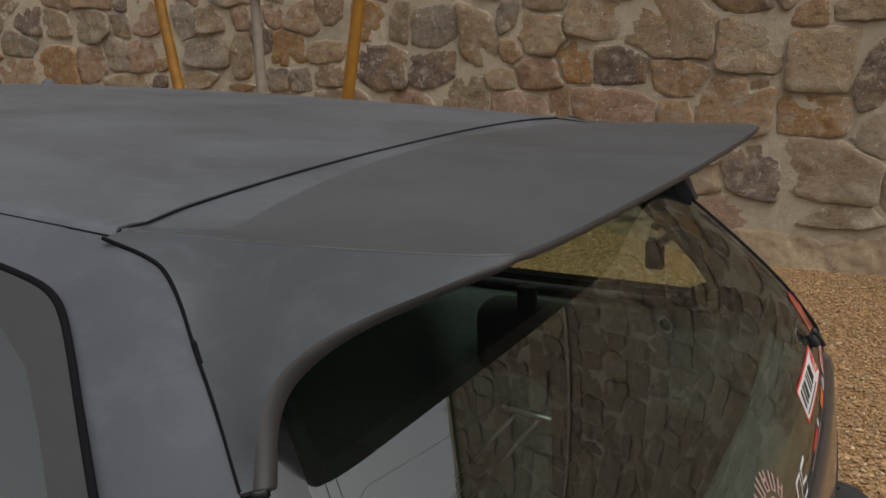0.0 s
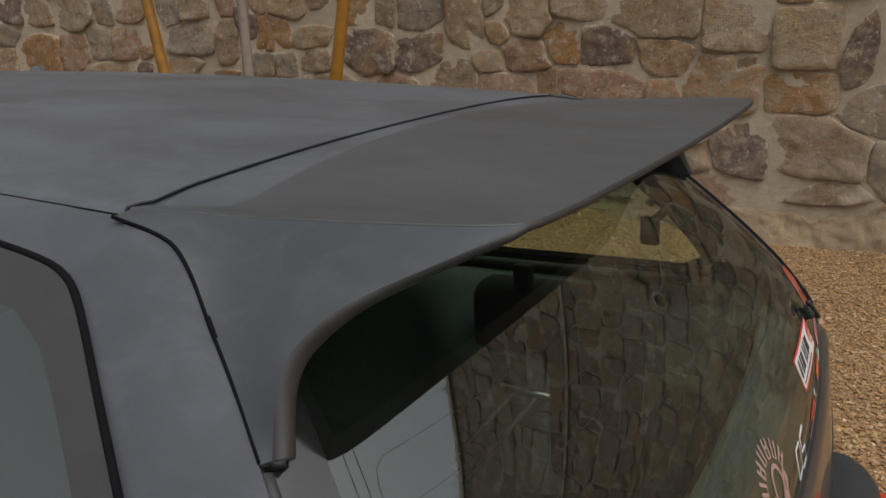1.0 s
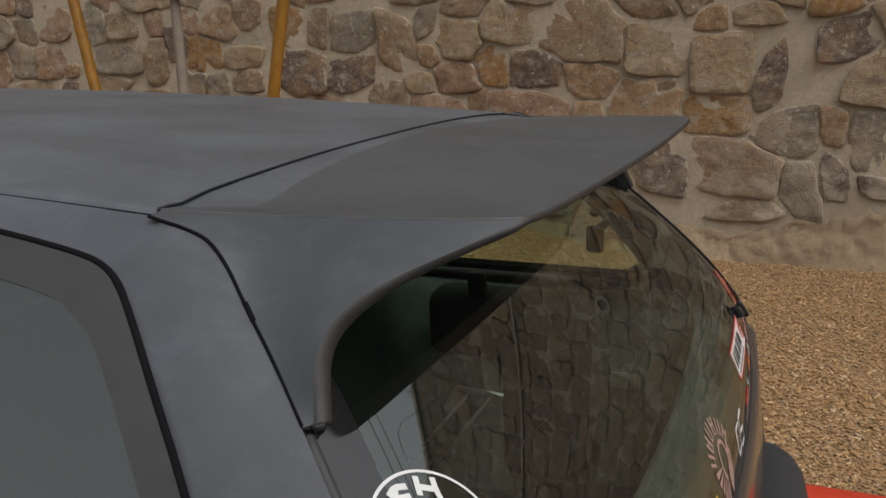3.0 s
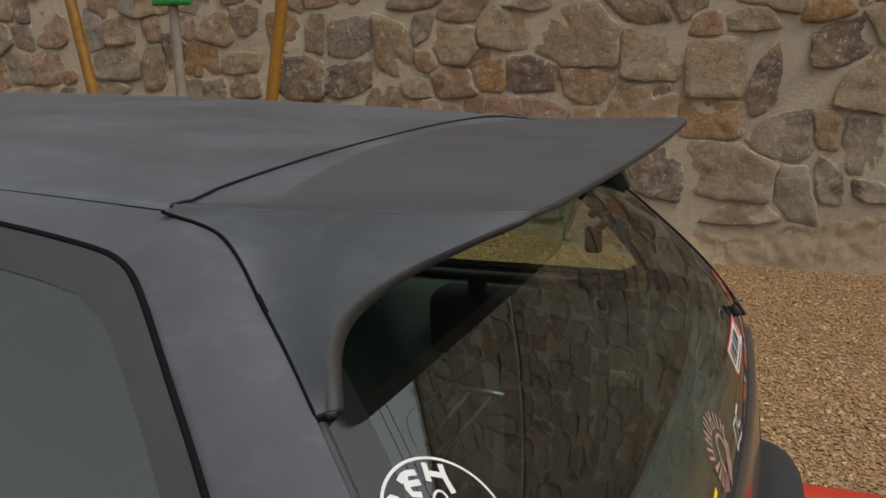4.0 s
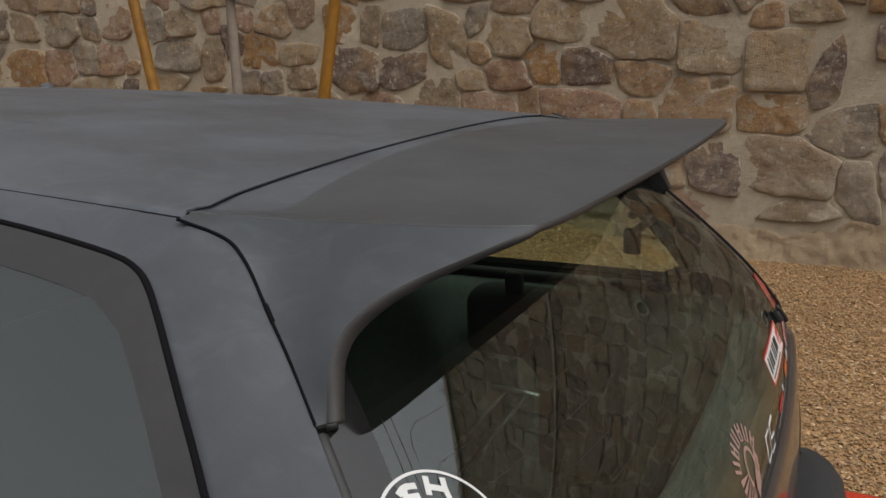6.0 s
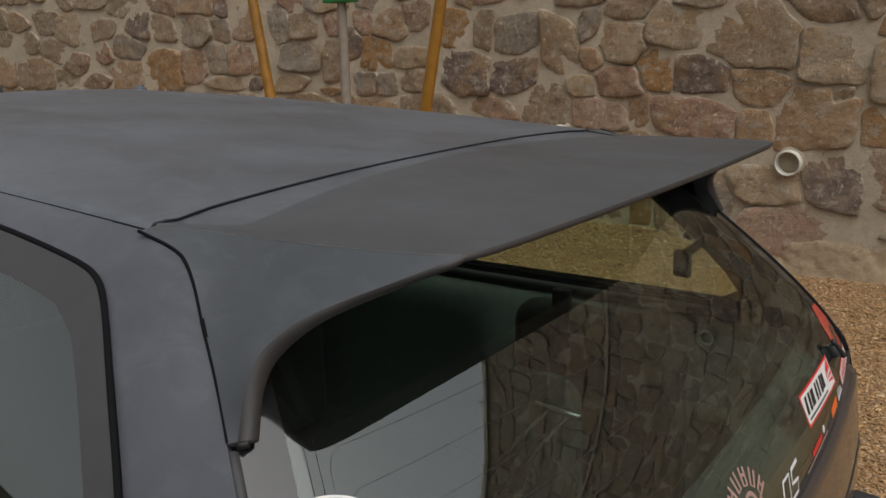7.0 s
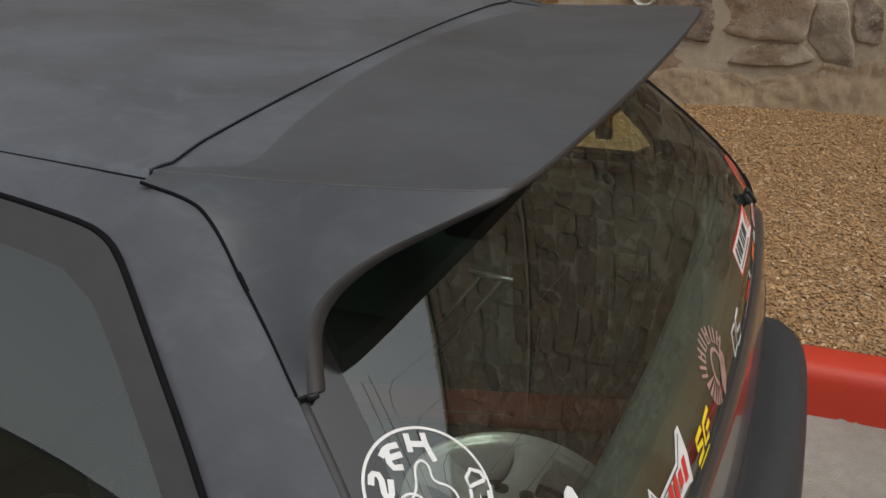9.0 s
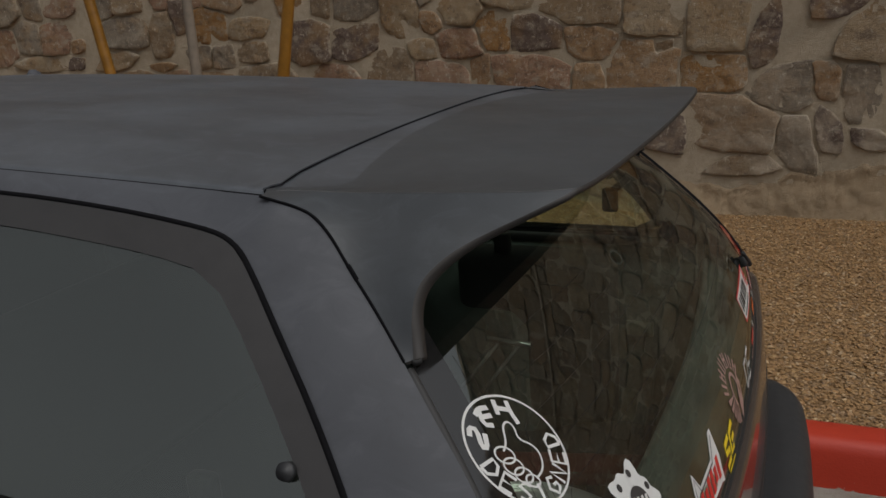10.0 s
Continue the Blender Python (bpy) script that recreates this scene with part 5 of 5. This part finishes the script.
def bracket():
    """A steel cross-bar on two struts fixed in the load bay."""
    ob = part("strut_bar", tube_mesh("strut_bar", [(-0.135, 0.50, 0.692), (-0.025, 0.50, 0.686)], 0.007, steel, 10), steel, car, "bare steel bar across the load bay")
    part("strut", tube_mesh("strut", [(-0.10, 0.50, 0.690), (-0.25, 0.48, 0.50)], 0.005, steel, 8), steel, ob)
    part("strut", tube_mesh("strut", [(-0.05, 0.50, 0.687), (-0.22, 0.48, 0.46)], 0.005, steel, 8), steel, ob)
    part("trim_label", box_bm(0.168, 0.235, 0.660, 0.668, 0.668, 0.707, 0.003), plate_grey, car, "small grey plate on the load bay trim")


bracket()


# ---- stickers on the rear window: flat vinyl cut-outs following the glass ----
class Vinyl:
    """Collects flat shapes of several colours, then lays them on the rear window."""

    def __init__(self, y, z, turn=0.0, lean=0.0):
        self.y, self.z, self.turn, self.lean = y, z, radians(turn), lean
        self.pieces, self.level = [], 0

    def piece(self, name, mat):
        """Begin a new cut piece."""
        self.pieces.append((name, mat, [], []))

    def place(self, u, v):
        u = u + self.lean * v
        a, b = u * math.cos(self.turn) - v * math.sin(self.turn), u * math.sin(self.turn) + v * math.cos(self.turn)
        slope = (edge_x(self.z + 0.01) - edge_x(self.z - 0.01)) / 0.02
        y, z = self.y + a, self.z + b / math.sqrt(1 + slope * slope)
        return tuple(on_glass(y, z, 0.0008 + 0.0002 * self.level))

    def face(self, pts):
        verts, faces = self.pieces[-1][2:]
        o = len(verts)
        verts += [self.place(u, v) for u, v in pts]
        faces.append(tuple(range(o, o + len(pts))))

    def poly(self, pts, mat, name="patch"):
        self.piece(name, mat)
        self.face(pts)

    def box(self, u, v, w, h, mat, skew=0.0):
        self.piece("bar", mat)
        n = max(1, int(w / 0.02))
        for k in range(n):
            a, b = u - w / 2 + w * k / n, u - w / 2 + w * (k + 1) / n
            self.face([(a - skew * h / 2, v - h / 2), (b - skew * h / 2, v - h / 2), (b + skew * h / 2, v + h / 2), (a + skew * h / 2, v + h / 2)])

    def stroke(self, pts, w, mat, closed=False):
        p = [np.array(q, float) for q in pts]
        if closed:
            p.append(p[0])
        self.piece("stroke", mat)
        left, right = [], []
        for i, q in enumerate(p):
            d = (p[1] - p[-2] if closed and i in (0, len(p) - 1) else p[min(i + 1, len(p) - 1)] - p[max(i - 1, 0)])
            n = np.array((-d[1], d[0])) / (np.linalg.norm(d) + 1e-9)
            left.append(q + n * w / 2)
            right.append(q - n * w / 2)
        for i in range(len(p) - 1):
            self.face([left[i], left[i + 1], right[i + 1], right[i]])

    def disc(self, u, v, r, mat, n=20, squash=1.0):
        self.poly([(u + r * math.cos(a), v + r * squash * math.sin(a)) for a in np.linspace(0, 2 * math.pi, n, endpoint=False)], mat, "dot")

    def up(self):
        self.level += 1
        return self

    def lay(self, label):
        """The first piece is the sticker itself, the rest are its parts."""
        base = None
        for name, mat, verts, faces in self.pieces:
            me = facing(mesh_of(name if base else "sticker", verts, faces, mat, False), (1, 0, 0.6))
            ob = part(name if base else "sticker", me, mat, base or car, "" if base else label)
            base = base or ob


def round_sticker():
    """White ring with blocky marks round it and a looped outline drawing inside."""
    d = Vinyl(-0.572, 1.043, -38)
    R = 0.0635
    ring = [(R * math.cos(a), R * math.sin(a)) for a in np.linspace(0, 2 * math.pi, 72, endpoint=False)]
    d.stroke(ring, 0.0028, white_vinyl, True)
    # flowing plain strokes over the top
    for a, pts in ((172, [(-0.009, 0.004), (-0.003, 0.013), (0.004, 0.009), (-0.004, -0.011), (0.002, -0.013), (0.010, 0.002)]),
                   (136, [(0.011, 0.011), (-0.001, 0.010), (-0.009, 0.002)]), (134, [(0.010, 0.001), (-0.003, -0.001)]), (134, [(-0.003, 0.009), (-0.005, -0.010), (0.007, -0.011)]),
                   (98, [(-0.009, 0.010), (-0.007, -0.008)]), (97, [(-0.008, 0.000), (0.009, 0.001)]), (95, [(0.005, 0.012), (0.007, 0.000), (0.014, -0.015)])):
        c, s2 = math.cos(radians((a - 90) * 0.35 - 5)), math.sin(radians((a - 90) * 0.35 - 5))
        mx, my = R * 0.74 * math.cos(radians(a)), R * 0.74 * math.sin(radians(a))
        d.stroke([(mx + x * c - y * s2, my + x * s2 + y * c) for x, y in rounded(pts, 1)], 0.0058, white_vinyl)
    glyphs = {"D": [(-1, -1), (-1, 1), (0.2, 0.9), (1, 0), (0.2, -0.9), (-1, -1)], "E": [(1, 1), (-1, 1), (-1, 0), (0.7, 0), (-1, 0), (-1, -1), (1, -1)],
              "S": [(1, 0.8), (0, 1), (-0.9, 0.5), (0.8, -0.4), (0, -1), (-1, -0.8)], "I": [(0, 1), (0, -1)],
              "G": [(1, 0.7), (0, 1), (-1, 0), (0, -1), (1, -0.6), (1, 0), (0.2, 0)], "N": [(-1, -1), (-0.8, 1), (0.8, -1), (1, 1)]}
    for k, g in enumerate("DESIGNED"):
        a = radians(-158 + 190 * (k + 0.5) / 8)
        mx, my = R * 0.79 * math.cos(a), R * 0.79 * math.sin(a)
        c, s2 = math.cos(a + math.pi / 2), math.sin(a + math.pi / 2)
        d.stroke([(mx + 0.0072 * x * c - 0.0100 * y * s2, my + 0.0072 * x * s2 + 0.0100 * y * c) for x, y in glyphs[g]], 0.0040, white_vinyl)
    u = R / 0.066
    stem = rounded([(-0.020, -0.006), (-0.013, 0.006), (-0.012, 0.026), (-0.004, 0.034), (0.004, 0.028), (0.004, 0.012), (0.022, 0.008), (0.030, -0.004), (0.027, -0.022), (0.014, -0.034)], 2)
    d.stroke([(x * u - 0.002, y * u) for x, y in stem], 0.0024, white_vinyl)
    for cx, cy, r in ((-0.021, -0.010, 0.0095), (-0.014, -0.022, 0.0095), (-0.004, -0.031, 0.0088), (0.006, -0.036, 0.0070)):
        d.stroke([(cx + r * 1.25 * math.cos(a), cy + r * math.sin(a)) for a in np.linspace(0, 2 * math.pi, 24, endpoint=False)], 0.0022, white_vinyl, True)
    d.lay("round white cut-out sticker with a ring and looped drawing")


def slanted_sticker():
    d = Vinyl(0.437, 0.879, -2)
    d.box(0, 0, 0.238, 0.052, red_vinyl)
    d.up().box(0, 0, 0.229, 0.044, white_vinyl)
    d.up()
    for u, w, h in ((-0.096, 0.012, 0.026), (-0.074, 0.012, 0.026), (-0.052, 0.020, 0.024), (-0.022, 0.011, 0.026), (-0.004, 0.011, 0.026), (0.018, 0.012, 0.026), (0.036, 0.018, 0.022)):
        d.box(u, 0.004, w, h, black_vinyl, 0.35)
    d.box(-0.03, -0.0165, 0.15, 0.004, trim_grey)
    for k in range(4):
        a = 0.35 + 0.3 * k
        d.poly([(0.062, -0.008 + 0.004 * k), (0.108, -0.016 + 0.011 * k), (0.108, -0.009 + 0.011 * k)], red_vinyl)
    d.poly([(0.064, -0.004), (0.110, 0.014), (0.098, 0.019)], red_vinyl)
    d.lay("white sticker with red border, black bars and red rays")


def small_stickers():
    d = Vinyl(0.53, 0.822, 4)
    d.box(-0.03, 0.0, 0.06, 0.034, orange_vinyl)
    d.up()
    for k in range(3):
        d.box(0.018 + 0.016 * k, 0.0, 0.010, 0.034 - 0.006 * k, white_vinyl, 0.4)
        d.box(0.024 + 0.016 * k, 0.0, 0.014, 0.007, white_vinyl, 0.4)
    d.lay("small orange and white sticker with block marks")
    d = Vinyl(0.675, 0.842, 6)
    d.box(0, 0, 0.135, 0.034, red_vinyl)
    d.up().box(0, 0, 0.126, 0.027, white_vinyl)
    d.up()
    for k in range(5):
        d.box(-0.042 + 0.021 * k, 0, 0.013, 0.016, red_vinyl, 0.3)
    d.lay("small white sticker with red border and bars")
    d = Vinyl(0.335, 0.822, 2)
    d.box(0.0, 0.004, 0.072, 0.009, red_vinyl, 0.3)
    d.disc(0.055, 0.007, 0.007, white_vinyl, 12)
    d.box(0, -0.006, 0.16, 0.003, pink_vinyl)
    d.lay("thin red strip sticker with pale line")
    # paired outlined blocks
    d = Vinyl(0.168, 0.832, 0)
    d.stroke([(-0.046, -0.016), (-0.034, 0.020), (-0.004, 0.020), (-0.012, -0.012), (-0.046, -0.016)], 0.006, white_vinyl)
    d.stroke([(0.044, 0.022), (0.010, 0.020), (0.002, 0.002), (0.034, -0.002), (0.026, -0.018), (-0.006, -0.018)], 0.006, white_vinyl)
    for k in range(5):
        d.box(-0.014 + 0.012 * k, -0.030, 0.008, 0.009, white_vinyl, 0.3)
    d.lay("white cut-out sticker of two outlined blocks")
    # faded fan of rays under an arc of blocks
    d = Vinyl(0.006, 0.866, -8)
    for k in range(6):
        a = radians(158 - 25 * k)
        mid = np.array((0.058 * math.cos(a), 0.050 * math.sin(a) - 0.006))
        r, s2 = np.array((math.cos(a), math.sin(a))), np.array((-math.sin(a), math.cos(a)))
        d.stroke([mid + r * 0.012 + s2 * 0.0062, mid - r * 0.011 + s2 * 0.0050, mid - r * 0.011 - s2 * 0.0050, mid + r * 0.012 - s2 * 0.0062], 0.0048, pink_vinyl)
        if k % 2:
            d.stroke([mid + r * 0.002 + s2 * 0.005, mid + r * 0.002 - s2 * 0.005], 0.0042, pink_vinyl)
    for k in range(6):
        a = radians(188 + 15 * k)
        d.poly([(0.016 * math.cos(a), 0.016 * math.sin(a) - 0.004), (0.060 * math.cos(a - 0.09), 0.056 * math.sin(a - 0.09)), (0.060 * math.cos(a + 0.09), 0.056 * math.sin(a + 0.09))], pink_vinyl)
    d.stroke([(0.006 + 0.022 * math.cos(a), -0.004 + 0.026 * math.sin(a)) for a in np.linspace(-0.6, 4.2, 18)], 0.006, pink_vinyl)
    d.poly([(0.018, -0.012), (0.040, 0.014), (0.050, -0.004), (0.040, -0.036), (0.022, -0.058), (0.010, -0.030)], pink_vinyl)
    d.lay("faded pink cut-out sticker with rays and blocks")
    d = Vinyl(-0.122, 0.838, 0)
    d.stroke([(-0.006, 0.014), (-0.036, 0.012), (-0.038, 0.001), (-0.012, -0.003), (-0.016, -0.015), (-0.046, -0.016)], 0.009, yellow_vinyl)
    d.stroke([(0.040, 0.016), (0.006, 0.012), (-0.002, -0.014), (0.022, -0.014)], 0.009, yellow_vinyl)
    d.stroke([(0.012, -0.002), (0.034, 0.0)], 0.008, yellow_vinyl)
    d.box(-0.012, -0.028, 0.056, 0.006, yellow_vinyl)
    d.lay("yellow cut-out sticker of two block marks")
    d = Vinyl(-0.258, 0.862, 0)
    d.poly([(-0.080, -0.030), (-0.080, 0.014), (-0.064, 0.034), (-0.052, 0.010), (0.020, 0.010), (0.052, 0.034), (0.066, 0.034), (0.062, -0.004), (0.056, -0.042), (0.040, -0.036)], white_vinyl)
    d.up()
    d.stroke([(-0.074, -0.026), (-0.074, 0.012), (-0.064, 0.026), (-0.054, 0.004), (0.022, 0.004), (0.056, 0.028)], 0.0025, van_paint)
    for k in range(6):
        d.box(-0.060 + 0.020 * k, -0.012, 0.014, 0.030 - 0.010 * (k in (1, 4)), red_vinyl, 0.2)
    d.lay("white sticker with blue outline and red block marks")
    # toothed sticker with round holes
    d = Vinyl(-0.466, 0.937, -20)
    outline = []
    for k in range(48):
        a = 2 * math.pi * k / 48
        r = 0.039 + 0.006 * math.cos(5 * a) + 0.004 * math.cos(9 * a + 1)
        outline.append((r * math.cos(a) * 1.1, r * math.sin(a)))
    d.poly(outline, white_vinyl)
    d.up()
    d.disc(0.004, -0.004, 0.020, frit_black, 24)
    for k in range(6):
        a = 2 * math.pi * k / 6 + 0.4
        d.disc(0.033 * math.cos(a), 0.031 * math.sin(a), 0.0048, frit_black, 12)
    d.up()
    for k in range(4):
        d.box(-0.010 + 0.009 * k, -0.004, 0.005, 0.016, white_vinyl, 0.2)
    d.lay("white toothed sticker with dark round holes")
    # red reflector strip along the far edge
    d = Vinyl(0.688, 0.908, 0).up().up()
    d.poly([(-0.030, 0.052), (0.010, 0.047), (0.030, 0.012), (0.028, -0.030), (0.018, -0.054), (-0.030, -0.040), (-0.044, 0.004)], red_lens)
    d.lay("red reflector strip at the edge of the glass")
    # wiper rest
    bm = box_bm(-0.013, 0.013, -0.009, 0.009, 0.0, 0.013, 0.004)
    ob = part("wiper_rest", bm, black_plastic, rear_window, "black rubber wiper rest")
    ob.matrix_world = Matrix.Translation(on_glass(0.610, 0.888, 0.0)) @ Vector((0.9, 0, 0.45)).to_track_quat("Z", "X").to_matrix().to_4x4()
    ob = part("wiper_blade", tube_mesh("wiper_blade", [tuple(on_glass(0.60 + 0.03 * f, 0.905 - 0.035 * f, 0.014)) for f in np.linspace(0, 1, 6)], 0.005, black_rubber, 6), black_rubber, rear_window)


round_sticker()
slanted_sticker()
small_stickers()


# ---- young tree with two stakes on the gravel bed ----
def taper(name, pts, r0, r1, mat, sides=14, knots=0.0, seed=0):
    p = [Vector(q) for q in resample(pts, 26)]
    verts, faces = [], []
    for i, c in enumerate(p):
        d = (p[min(i + 1, len(p) - 1)] - p[max(i - 1, 0)]).normalized()
        u = d.cross(Vector((0.1, 0.95, 0.2))).normalized()
        w = d.cross(u)
        f = i / (len(p) - 1)
        for k in range(sides):
            a = 2 * math.pi * k / sides
            r = (r0 * (1 - f) + r1 * f) * (1 + knots * noise.noise((math.cos(a) * 1.5 + seed, math.sin(a) * 1.5, c.z * 6)))
            verts.append(c + (u * math.cos(a) + w * math.sin(a)) * r)
    for i in range(len(p) - 1):
        for k in range(sides):
            faces.append((i * sides + k, i * sides + (k + 1) % sides, (i + 1) * sides + (k + 1) % sides, (i + 1) * sides + k))
    faces += [tuple(range(sides))[::-1], tuple((len(p) - 1) * sides + k for k in range(sides))]
    return mesh_of(name, verts, faces, mat)


def tree_and_stakes():
    g = 0.11
    for x0, x1 in ((-3.06, -3.39), (-2.28, -1.83)):
        ob = part("tree_stake", taper("tree_stake", [(x0, 2.65, g), (x1, 2.65, 2.15)], 0.033, 0.030, yellow_wood, 16, 0.05, x0), yellow_wood, None)
        tagged(ob, "yellow varnished wooden stake beside young tree on gravel", "tree stake", "stakes of the young tree")
    tree = tagged(new("young_tree"), "slim pale-barked young tree staked on the gravel bed", "tree")
    tree.location = (0, 0, 0)
    part("trunk", taper("trunk", [(-2.615, 2.65, g), (-2.62, 2.65, 1.0), (-2.61, 2.65, 1.9), (-2.63, 2.66, 2.7)], 0.036, 0.018, pale_wood, 14, 0.12, 3), pale_wood, tree)
    bm = box_bm(-2.72, -2.52, 2.605, 2.695, 1.675, 1.715, 0.012)
    part("tie", bm, green_plastic, tree, "green plastic tree tie")
    rng = random.Random(8)
    lv, lf = [], []
    for k in range(9):
        a, h = rng.uniform(0, 6.28), 1.95 + 0.085 * k
        tip = Vector((-2.65 + 0.55 * math.cos(a), 2.65 + 0.45 * math.sin(a), h + rng.uniform(0.3, 0.6)))
        part("limb", taper("limb", [(-2.65, 2.65, h), tuple((Vector((-2.65, 2.65, h)) + tip) / 2 + Vector((0, 0, -0.05))), tuple(tip)], 0.010, 0.003, pale_wood, 6), pale_wood, tree)
        for _ in range(60):
            f = rng.uniform(0.4, 1.1)
            c = Vector((-2.65, 2.65, h)).lerp(tip, f) + Vector((rng.gauss(0, 0.08), rng.gauss(0, 0.08), rng.gauss(0, 0.07)))
            d1 = Vector((rng.gauss(0, 1), rng.gauss(0, 1), rng.gauss(0, 0.6))).normalized() * 0.028
            d2 = d1.cross(Vector((rng.gauss(0, 1), rng.gauss(0, 1), 1))).normalized() * 0.012
            o = len(lv)
            lv += [c - d1, c + d2 - d1 * 0.2, c + d1, c - d2 - d1 * 0.2]
            lf.append((o, o + 1, o + 2, o + 3))
    part("crown", mesh_of("crown", lv, lf, leaf_green), leaf_green, tree)


tree_and_stakes()


def far_shape():
    """A blue-grey sloping shape of unknown kind by the wall, far along the bed, built as a sagging form."""
    rows = []
    for f in np.linspace(0, 1, 12):
        row = []
        for a in np.linspace(0, 2 * math.pi, 40):
            sx, sy = 0.75 * (1 - 0.45 * f), 0.55 * (1 - 0.5 * f)
            q = 0.04 * noise.noise((math.cos(a) * 3, math.sin(a) * 3, f * 2))
            row.append((-8.15 + (sx + q) * max(-0.9, min(0.9, 1.25 * math.cos(a))), 3.05 + (sy + q) * max(-0.9, min(0.9, 1.25 * math.sin(a))), 0.11 + 1.42 * f ** 0.9))
        rows.append(row)
    rows.append([(-8.15, 3.05, 1.56)] * 40)
    ob = part("blue_grey_shape", grid_mesh("blue_grey_shape", rows, van_paint), van_paint, None)
    tagged(ob, "blue-grey sloping shape of unknown kind by the wall", "cover")


far_shape()
